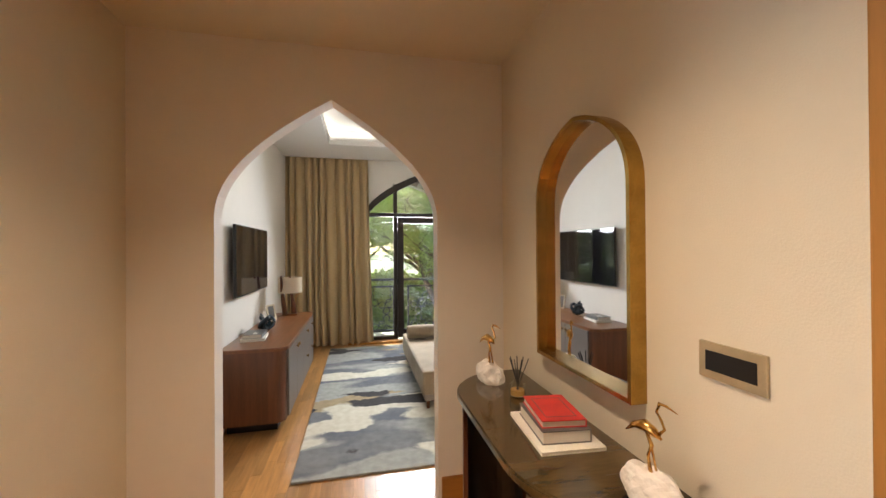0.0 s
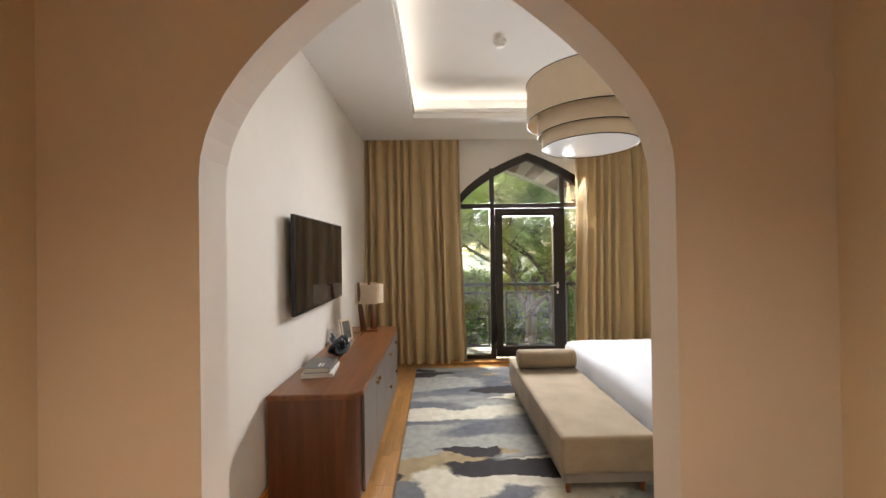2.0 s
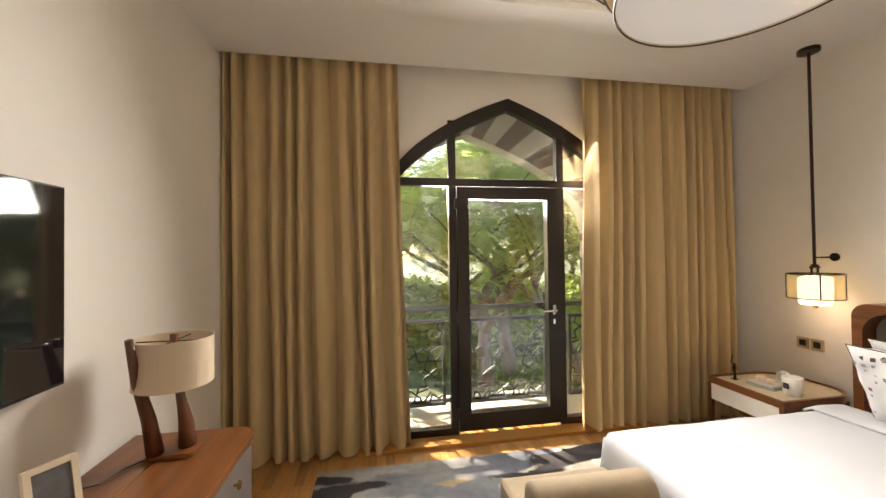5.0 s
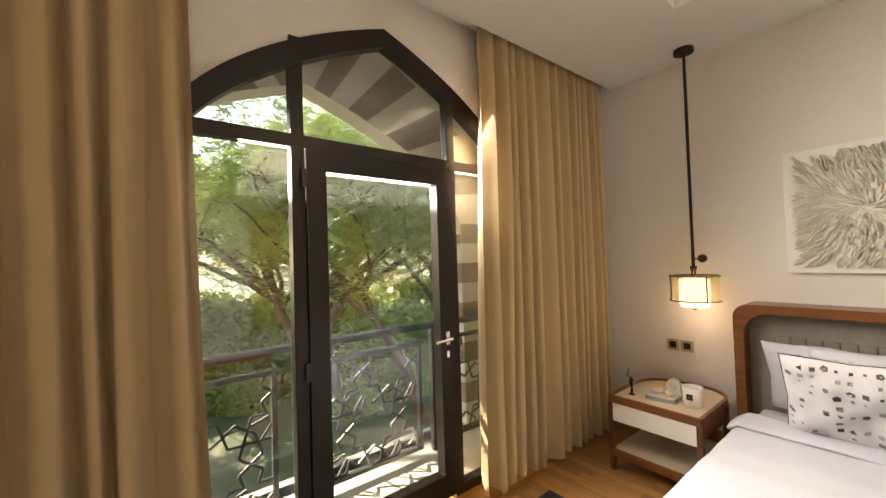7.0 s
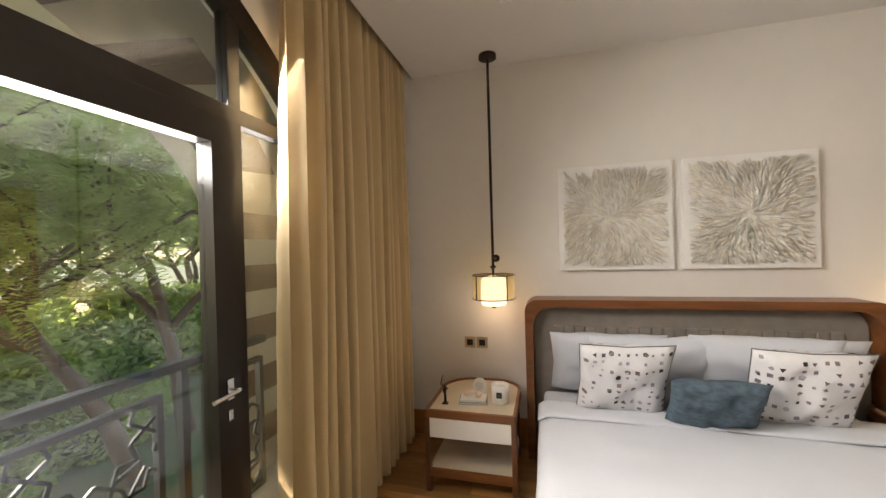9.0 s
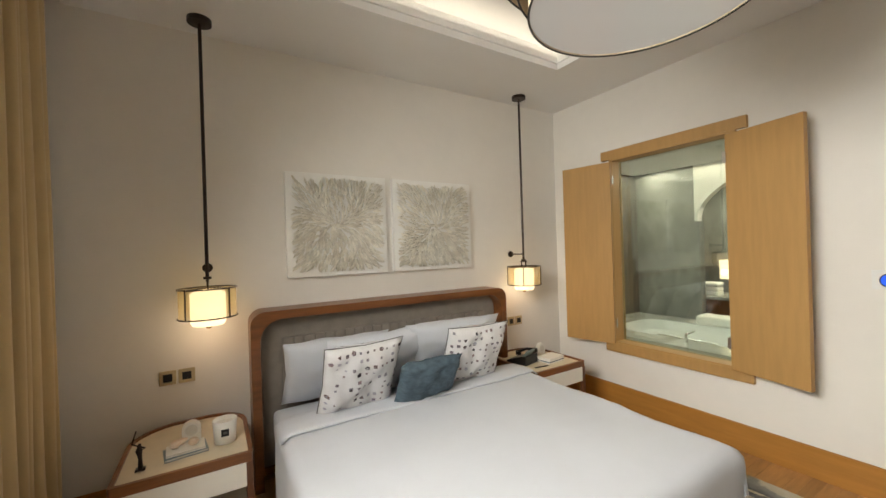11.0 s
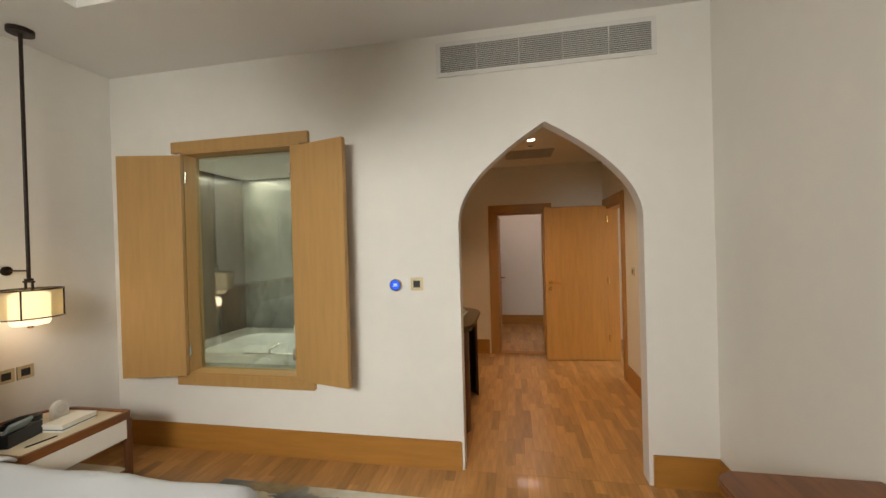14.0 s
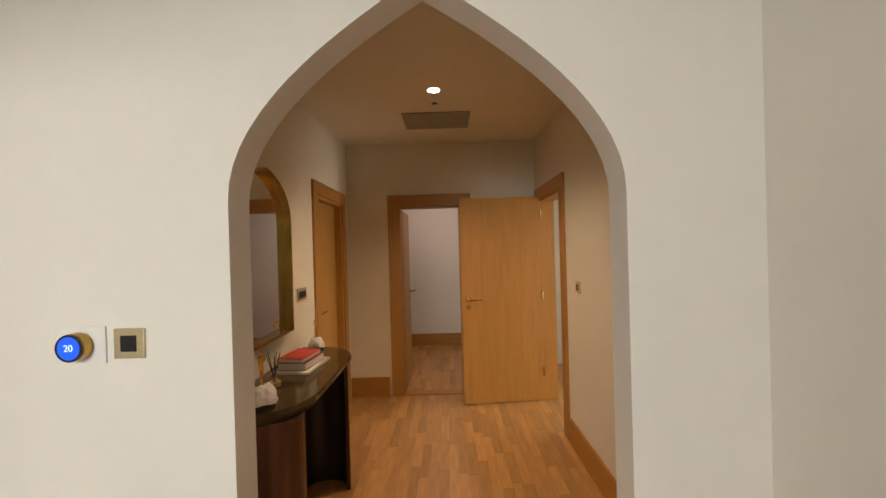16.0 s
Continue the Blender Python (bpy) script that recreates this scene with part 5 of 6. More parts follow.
def build_big_pendant():
    b = empty("ceiling_pendant", (0.985, 4.5, 3.25), "large three-tier cream fabric drum pendant with dark edging", "lamp")
    tiers = [(0.495, 2.885, 2.565), (0.410, 2.70, 2.45), (0.372, 2.53, 2.35)]
    for r, zt, zb in tiers:
        zt, zb = zt - 3.25, zb - 3.25
        part("shade", lathe([(r, zb), (r, zt), (r - 0.004, zt), (r - 0.004, zb), (r, zb)], 72, False), "shade", b, "cream fabric drum", smooth=False)
        for z in (zb, zt):
            pts = [(r * math.cos(2 * math.pi * k / 72), r * math.sin(2 * math.pi * k / 72), z) for k in range(73)]
            part("edging", tube(pts, 0.0042, 6, False), "black", b, "dark edging")
    part("diffuser", lathe([(0.001, 2.357 - 3.25), (0.368, 2.357 - 3.25), (0.368, 2.361 - 3.25), (0.001, 2.361 - 3.25)], 72, False), "diffuser", b, "glossy white diffuser disc")
    part("canopy", lathe([(0.075, 0), (0.075, -0.04), (0.06, -0.05), (0.01, -0.05)], 32), "brass", b)
    part("rod", tube([(0, 0, -0.05), (0, 0, -0.5)], 0.012, 10), "brass", b)
    part("spider", boxes([(-0.491, -0.006, -0.51, 0.491, 0.006, -0.50), (-0.006, -0.491, -0.51, 0.006, 0.491, -0.50)]), "brass", b)


def build_art(y0, y1, seed, label):
    """A white board covered with curling plaster leaves that radiate over it."""
    z0, z1 = 1.365, 2.135
    a = empty("wall_art", (E, (y0 + y1) / 2, z0), label, "wall art", "pair of relief panels over the bed")
    inv = a.matrix_world.inverted()
    ob = part("board", box(E - 0.045, y0, z0, E, y1, z1, 0.003), "artboard", a)
    ob.matrix_parent_inverse = inv
    rng = random.Random(seed)
    verts, faces = [], []
    m = 0.055
    fy, fz = y0 + (0.55 if seed % 2 else 0.5) * (y1 - y0), z0 + 0.5 * (z1 - z0)
    for _ in range(1100):
        y, z = rng.uniform(y0 + m, y1 - m), rng.uniform(z0 + m, z1 - m)
        ang = math.atan2(z - fz, y - fy) + 1.7 * noise.noise(Vector((y * 2.6, z * 2.6, seed))) + rng.uniform(-0.2, 0.2)
        ln, wd, lift = rng.uniform(0.045, 0.085), rng.uniform(0.0055, 0.010), rng.uniform(0.012, 0.034)
        curve = rng.uniform(-0.5, 0.5)
        n0 = len(verts)
        for k in range(5):
            s = k / 4
            an = ang + curve * (s - 0.5)
            cy, cz = y + ln * (s - 0.5) * math.cos(an), z + ln * (s - 0.5) * math.sin(an)
            cy, cz = min(max(cy, y0 + 0.03), y1 - 0.03), min(max(cz, z0 + 0.03), z1 - 0.03)
            ww = wd * math.sin(math.pi * (0.12 + 0.8 * s))
            h = lift * (0.15 + math.sin(math.pi * s * 0.75))
            for sg, hh in ((-1, h * 0.55), (0, h), (1, 0.001)):
                verts.append((E - 0.045 - hh, cy - sg * ww * math.sin(an), cz + sg * ww * math.cos(an)))
        for k in range(4):
            for c in range(2):
                p = n0 + 3 * k + c
                faces.append((p, p + 1, p + 4, p + 3))
    me = bpy.data.meshes.new("leaves")
    me.from_pydata(verts, [], faces)
    me.materials.append(M["artleaf"])
    me.shade_smooth()
    ob = new("leaves", me)
    tagged(ob, "curling ivory plaster leaves", kind="stuff")
    ob.parent, ob.matrix_parent_inverse = a, inv


def plate(place, rz, label, w=0.086, h=0.086, frame="brassplate", kind="socket", name="wall_socket"):
    """A square plate on a wall; the wall's face is the xz plane and the room lies towards -y before the turn."""
    p = empty(name, place, label, kind, rz=rz)
    part("plate", box(-w / 2, -0.009, -h / 2, w / 2, 0, h / 2, 0.0025), frame, p)
    if w < 0.12:
        part("insert", box(-0.024, -0.0105, -0.024, 0.024, -0.009, 0.024), "black", p)
    else:
        part("insert", box(-w / 2 + 0.02, -0.0105, -0.024, w / 2 - 0.02, -0.009, 0.024), "black", p)
    return p


# ---- hall things ----
def build_mirror():
    m = empty("wall_mirror", (HE, 1.525, 1.0), "tall arched mirror in a deep brass frame over the console", "mirror")
    y0, y1, z0, zs, za = 1.196, 1.812, 1.045, 1.72, 2.02
    c, h = (y0 + y1) / 2, (y1 - y0) / 2
    up = pointed(c, h, zs, za, 0.18, 0.15, 0.16, 16)
    inn = pointed(c, h - 0.016, zs, za - 0.016, 0.175, 0.144, 0.16, 16)
    outer = [(y1, z0)] + up + [(y0, z0)]
    inner = [(y1 - 0.016, z0 + 0.016)] + inn + [(y0 + 0.016, z0 + 0.016)]
    part("frame", band(outer + outer[:1], inner + inner[:1], "x", HE - 0.056, 0.056), "brass", m)
    part("glass", prism(inner, 0.006, "x", HE - 0.012), "mirror", m)
    part("backing", prism(inner, 0.005, "x", HE - 0.0055), "black", m)
    set_in(m)


def crane(place, rz, high, label, size=1.0):
    """A brass wading bird on a lump of white quartz."""
    g = empty("bird_ornament", place, label, "ornament", "bird ornaments", rz=rz)
    g.scale = (size,) * 3
    bm = bmesh.new()
    bmesh.ops.create_icosphere(bm, subdivisions=4, radius=1)
    for v in bm.verts:
        p = v.co.copy()
        f = 1 + 0.22 * noise.noise(p * 1.3 + Vector(place)) + 0.10 * noise.noise(p * 3.1) + 0.04 * noise.noise(p * 9)
        v.co = Vector((p.x * 0.062 * f, p.y * 0.088 * f, max(-0.02, p.z * 0.075 * f) + 0.02 + 0.03 * max(0, p.y)))
    part("rock", bm, "quartz", g, "rough white quartz base")
    z = 0.085
    leg = [(0, 0.0, z), (0.0, 0.008, z + 0.05), (0.0, -0.004, z + 0.085), (0, 0.012, z + 0.12)]
    part("legs", joined(tube(leg, [0.007, 0.005, 0.007, 0.005], 8), tube([(0.012, -0.012, z), (0.01, 0.0, z + 0.06), (0, 0.006, z + 0.115)], 0.0038, 8)), "gold", g, smooth=True)
    body = [(0, -0.035, z + 0.115), (0, -0.01, z + 0.13), (0, 0.02, z + 0.14), (0, 0.055, z + 0.128), (0, 0.085, z + 0.10)]
    part("body", tube(body, [0.004, 0.015, 0.018, 0.010, 0.002], 12), "gold", g, smooth=True)
    neck = [(0, -0.025, z + 0.125), (0, -0.045, z + 0.15), (0, -0.035, z + 0.175), (0, -0.02, z + 0.195), (0, -0.03, z + 0.213 + high), (0, -0.05, z + 0.212 + high), (0, -0.085, z + 0.20 + high)]
    part("neck", tube(neck, [0.006, 0.0045, 0.004, 0.004, 0.0055, 0.004, 0.001], 8), "gold", g, smooth=True)


def build_console():
    x0, x1, y0, y1, top = 0.305, HE - 0.02, 0.98, 2.10, 0.88
    c = empty("console_table", ((x0 + x1) / 2, 1.53, 0), "slim console table with a polished brown stone top", "console table")
    o = rounded(x0, y0, x1, y1, (0.30, 0.02, 0.02, 0.30), 14)
    part("top", prism(o, 0.03, "z", top - 0.03, 0.006), "stone_top", c, "polished brown stone top")
    part("apron", prism(rounded(x0 + 0.03, y0 + 0.03, x1, y1 - 0.03, (0.27, 0.02, 0.02, 0.27), 10), 0.03, "z", top - 0.06), "bronze", c)
    for yc, sgn in ((y0 + 0.20, -1), (y1 - 0.20, 1)):
        n = 18
        arc, inn = [], []
        for k in range(n + 1):
            a = math.pi * k / n
            arc.append((x0 + 0.20 - 0.155 * math.cos(a), yc + sgn * 0.13 * math.sin(a)))
            inn.append((x0 + 0.20 - 0.135 * math.cos(a), yc + sgn * 0.11 * math.sin(a)))
        part("leg", band(arc, inn, "z", 0.0, top - 0.06), "walnut_v", c, "curved walnut shell leg")
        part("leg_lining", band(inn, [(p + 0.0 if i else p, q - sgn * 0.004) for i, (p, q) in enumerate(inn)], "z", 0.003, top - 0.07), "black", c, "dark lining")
    set_in(c)
    z = top
    crane((0.505, 1.965, z), 20, 0.0, "polished brass crane on a rough white quartz rock", 0.92)
    crane((0.60, 1.03, z), 15, 0.01, "polished brass crane on a taller white quartz rock", 0.82)
    # reed diffuser
    d = empty("reed_diffuser", (0.555, 1.75, z), "clear glass reed diffuser with black reeds", "diffuser")
    part("jar", lathe([(0.003, 0.003), (0.032, 0.003), (0.034, 0.008), (0.034, 0.05), (0.018, 0.062), (0.014, 0.066), (0.014, 0.08)], 24, False), "clear", d, "clear glass jar", smooth=True)
    part("oil", lathe([(0.001, 0.006), (0.030, 0.006), (0.030, 0.028), (0.001, 0.028)], 24), "oil", d)
    rng = random.Random(4)
    for k in range(7):
        a = k * 0.9 + 0.3
        r = rng.uniform(0.03, 0.05)
        part("reed", tube([(-0.010 * math.cos(a), -0.010 * math.sin(a), 0.01), (r * math.cos(a), r * math.sin(a), 0.165)], 0.0022, 6), "black", d)
    book((0.545, 1.42, z), 0.30, 0.215, 0.012, "white", "flat white tray book under two books", -4, "white")
    book((0.545, 1.425, z + 0.0122), 0.235, 0.165, 0.042, "greycover", "thick grey-covered book in a stack", -6, "greycover")
    b = book((0.55, 1.435, z + 0.0544), 0.215, 0.15, 0.024, "red", "red cloth book on top of a stack", -8, "red")
    part("emboss", boxes([(-0.05, -0.08, 0.024, 0.05, -0.077, 0.0245), (-0.05, 0.077, 0.024, 0.05, 0.08, 0.0245), (-0.053, -0.08, 0.024, -0.05, 0.08, 0.0245), (0.05, -0.08, 0.024, 0.053, 0.08, 0.0245)]), "greycover", b)


def build_hall_fittings():
    v = empty("ceiling_vent", (-0.25, 0.35, HCEIL), "grey return-air grille in the hall ceiling", "vent")
    part("frame", boxes([(-0.28, -0.20, -0.008, 0.28, -0.18, 0), (-0.28, 0.18, -0.008, 0.28, 0.20, 0), (-0.28, -0.18, -0.008, -0.26, 0.18, 0), (0.26, -0.18, -0.008, 0.28, 0.18, 0)]), "ventgrey", v)
    part("backing", box(-0.26, -0.18, -0.002, 0.26, 0.18, -0.0005), "ventdark", v)
    for k in range(13):
        y = -0.17 + k * 0.0275
        part("slat", moved(box(-0.26, -0.011, -0.0012, 0.26, 0.011, 0.0012), pose(0, y, -0.009, 35)), "ventgrey", v)
    d = empty("downlight", (-0.25, 0.98, HCEIL), "round recessed hall downlight, lit", "lamp")
    part("ring", lathe([(0.052, 0), (0.052, -0.004), (0.042, -0.006), (0.040, 0.0)], 32, False), "blind", d)
    part("bulb", lathe([(0.001, -0.0015), (0.038, -0.0015), (0.038, -0.003), (0.001, -0.003)], 28), "spotglow", d)
    s = empty("motion_sensor", (-0.25, 0.78, HCEIL), "small square white motion sensor on the hall ceiling", "sensor")
    part("body", box(-0.035, -0.035, -0.018, 0.035, 0.035, 0, 0.004), "blind", s)
    part("lens", box(-0.02, -0.02, -0.0195, 0.02, 0.02, -0.018), "black", s)
    plate((HE, 0.925, 1.24), -90, "wide brass switch plate with a black glass insert", 0.165, 0.09, "brassplate", "switch", "wall_switch")
    plate((HW, 0.90, 1.235), 90, "small brass switch plate on the hall wall", 0.086, 0.086, "brassplate", "switch", "wall_switch")


def build_room_fittings():
    # supply grille over the arch
    x0, x1, z0, z1 = -0.945, 0.452, 2.705, 2.94
    g = empty("wall_grille", ((x0 + x1) / 2, S, (z0 + z1) / 2), "long white air grille over the arch", "vent")
    part("frame", boxes([(x0, S, z0, x1, S + 0.012, z0 + 0.03), (x0, S, z1 - 0.03, x1, S + 0.012, z1), (x0, S, z0 + 0.03, x0 + 0.03, S + 0.012, z1 - 0.03), (x1 - 0.03, S, z0 + 0.03, x1, S + 0.012, z1 - 0.03)]), "vent", g)
    part("backing", box(x0 + 0.03, S + 0.0005, z0 + 0.03, x1 - 0.03, S + 0.002, z1 - 0.03), "ventdark", g)
    n = 13
    for k in range(n):
        z = z0 + 0.04 + k * (z1 - z0 - 0.08) / (n - 1)
        part("slat", moved(box(x0 + 0.03, -0.005, -0.0012, x1 - 0.03, 0.005, 0.0012), pose(0, S + 0.008, z, 18)), "vent", g)
    for k in range(1, 5):
        x = x0 + k * (x1 - x0) / 5
        part("divider", box(x - 0.003, S + 0.002, z0 + 0.03, x + 0.003, S + 0.013, z1 - 0.03), "vent", g)
    set_in(g)
    t = empty("thermostat", (0.78, S, 1.285), "round thermostat with a lit blue dial on a white plate", "thermostat")
    part("plate", box(-0.075, 0, -0.055, 0.075, 0.006, 0.055, 0.002), "blind", t)
    part("body", moved(lathe([(0.038, 0.006), (0.041, 0.012), (0.041, 0.036), (0.038, 0.040)], 36), pose(0, 0, 0, -90)), "brass", t, smooth=False)
    part("bezel", moved(lathe([(0.040, 0.040), (0.040, 0.043), (0.034, 0.044), (0.034, 0.040)], 36, False), pose(0, 0, 0, -90)), "black", t)
    part("dial", moved(lathe([(0.001, 0.041), (0.034, 0.041), (0.034, 0.0425), (0.001, 0.0425)], 36), pose(0, 0, 0, -90)), "blueglow", t)
    cu = bpy.data.curves.new("digits", "FONT")
    cu.body, cu.size, cu.align_x, cu.align_y, cu.extrude = "20", 0.028, "CENTER", "CENTER", 0.0004
    ob = new("digits", cu)
    ob.data.materials.append(M["digit"])
    ob.parent = t
    ob.matrix_basis = pose(0, 0.0435, 0, 90, 0, 180)
    plate((0.633, S, 1.288), 180, "square brass switch plate beside the thermostat", 0.09, 0.09, "brassplate", "switch", "wall_switch")
    for y in (6.015, 5.915, 3.19, 3.09):
        plate((E, y, 0.785), -90, "square brass socket plate over a nightstand", 0.088, 0.088, "brassplate")
    plate((W, 5.78, 0.30), 90, "dark socket plate low beside the curtain", 0.08, 0.08, "black")
    s = empty("smoke_detector", (0.27, 4.55, 3.25), "round white smoke detector on the tray ceiling", "smoke detector")
    part("body", lathe([(0.055, 0), (0.055, -0.02), (0.035, -0.03), (0.035, -0.045), (0.02, -0.052), (0.001, -0.052)], 28), "white", s)


def build_bath_window():
    f = empty("window_2", (2.0, S, 0.5), "oak-framed internal window to the bathroom with two open oak shutters", "window")
    f["kind"] = "structure"
    part("window_frame", boxes([(1.42, S, 0.515, 2.59, S + 0.035, 0.60), (1.42, S, 2.335, 2.59, S + 0.035, 2.42), (1.49, HS, 0.60, 1.52, S + 0.03, 2.335), (2.48, HS, 0.60, 2.51, S + 0.03, 2.335), (1.52, HS, 0.60, 2.48, S + 0.03, 0.615), (1.52, HS, 2.32, 2.48, S + 0.03, 2.335)]), "oak_light", f)
    part("pane", box(1.52, HS + 0.03, 0.615, 2.48, HS + 0.038, 2.32), "bathglass", f)
    set_in(f)
    for hx, ang, label in ((1.535, 165.5, "shutter"), (2.475, 13.5, "shutter")):
        s = part("shutter", box(0, -0.018, 0.60, 0.475, 0.018, 2.305, 0.002), "oak_light", f)
        s.parent = f
        s.matrix_parent_inverse = f.matrix_world.inverted()
        s.matrix_basis = pose(hx, S + 0.055, 0, 0, 0, ang)
        for z in (0.75, 2.1):
            hg = part("hinge", box(-0.012, -0.03, z, 0.012, -0.012, z + 0.08), "chrome", s)


def build_bathroom():
    y0, y1 = -0.3, HS
    structure("wall_bath", boxes([(E, y0, 0, E + 0.1, y1, 2.8)]), "darkmarble", "dark veined stone wall of the bathroom")
    structure("wall_bath", boxes([(1.0, y0 - 0.1, 0, E + 0.1, y0, 2.8)]), "greymarble", "grey veined stone back wall of the bathroom")
    structure("wall_bath", boxes([(0.9, y0 - 0.1, 0, 1.0, y1, 2.8)]), "greymarble", "grey stone side wall of the bathroom")
    structure("ceiling_bath", box(1.0, y0, 2.42, E, y1, 2.5), "ceiling", "white bathroom ceiling")
    structure("wall_bath", arch_wall(1.0, 2.50, 1.77, 2.42, pointed(1.85, 0.62, 1.78, 2.36), 1.77, 0.86, 0.96), "wall", "white plaster screen with a pointed arch in the bathroom")
    structure("wall_bath", boxes([(1.0, 0.86, 0, 1.25, 0.96, 1.77), (2.45, 0.86, 0, 2.50, 0.96, 1.77)]), "greymarble", "grey stone jambs of the bathroom arch")
    structure("wall_bath", box(2.50, 0.86, 0, 3.2, 0.96, 2.42), "greymarble", "grey stone partition in the bathroom")
    d = empty("bathtub", (2.3, 1.65, 0), "white bathtub set in a pale marble deck", "bathtub")
    o, i = rounded(1.35, 1.0, 3.19, 2.32, (0.02,) * 4, 6), rounded(1.6, 1.25, 2.9, 2.05, (0.2,) * 4, 6)
    part("deck", band(o + o[:1], i + i[:1], "z", 0.60, 0.03), "marble", d, "pale marble deck")
    part("deck_front", boxes([(1.37, 1.0, 0, 3.19, 1.04, 0.6)]), "marble", d)
    j = rounded(1.75, 1.35, 2.75, 1.95, (0.2,) * 4, 6)
    bm = bmesh.new()
    ra, rb = [bm.verts.new((*p, 0.625)) for p in i], [bm.verts.new((*p, 0.2)) for p in j]
    for k in range(len(i)):
        bm.faces.new((ra[k], ra[(k + 1) % len(i)], rb[(k + 1) % len(i)], rb[k]))
    bm.faces.new(rb)
    part("tub", bm, "blind", d, "white tub")
    part("tap", joined(tube([(2.05, 2.14, 0.63), (2.05, 2.14, 0.70), (2.05, 2.0, 0.71)], 0.012, 8), tube([(1.8, 2.14, 0.66), (2.3, 2.14, 0.66)], 0.009, 8)), "chrome", d, "chrome tap")
    set_in(d)
    t = empty("bath_towel", (2.16, 1.13, 0.63), "white towel lying on the marble deck", "towel")
    part("cloth", box(-0.22, -0.10, 0.0, 0.22, 0.14, 0.10, 0.03, 3), "white", t, smooth=True)
    for k in range(3):
        f = empty("folded_towel", (2.66, 0.30, 0.84 + 0.056 * k), "white folded towel in a stack on the vanity", "towel", "towel stack on the vanity")
        part("cloth", box(-0.13, -0.09, 0.0, 0.13 - 0.01 * k, 0.09, 0.055, 0.018, 3), "white", f, smooth=True)
    v = empty("vanity", (2.35, 0.15, 0), "walnut vanity with a marble top", "cabinet")
    part("body", box(-0.3, -0.25, 0.3, 0.35, 0.25, 0.8), "walnut", v)
    part("top", box(-0.33, -0.28, 0.8, 0.38, 0.28, 0.84, 0.004), "marble", v)
    part("leg", boxes([(-0.28, -0.23, 0, -0.22, -0.17, 0.3), (0.27, -0.23, 0, 0.33, -0.17, 0.3), (-0.28, 0.17, 0, -0.22, 0.23, 0.3), (0.27, 0.17, 0, 0.33, 0.23, 0.3)]), "walnut", v)
    b = empty("wash_basin", (2.25, 0.18, 0.84), "white round basin on the vanity", "basin")
    part("bowl", lathe([(0.10, 0), (0.17, 0.06), (0.19, 0.12), (0.175, 0.12), (0.15, 0.05), (0.01, 0.03)], 28, False), "blind", b, smooth=True)
    l = empty("vanity_lamp", (2.52, 0.08, 0.84), "small table lamp with a cream shade on the vanity", "lamp")
    part("stem", tube([(0, 0, 0), (0, 0, 0.25)], 0.012, 8), "brass", l)
    part("shade", lathe([(0.10, 0.20), (0.10, 0.44)], 28, False), "glow", l, "lit cream shade")
    lamp("bath_strip", "AREA", (2.95, 1.65, 2.40), BATH, (1.0, 0.88, 0.72), 0.08, sy=1.25)
    lamp("bath_downlight", "AREA", (2.1, 1.7, 2.40), 2.4, (1.0, 0.90, 0.76), 0.12)
    lamp("bath_cove", "AREA", (2.3, 1.05, 2.40), 1.2, (1.0, 0.88, 0.72), 1.7, sy=0.08)
    lamp("vanity_light", "AREA", (2.2, 0.3, 2.40), 11.0, (1.0, 0.88, 0.72), 0.4)


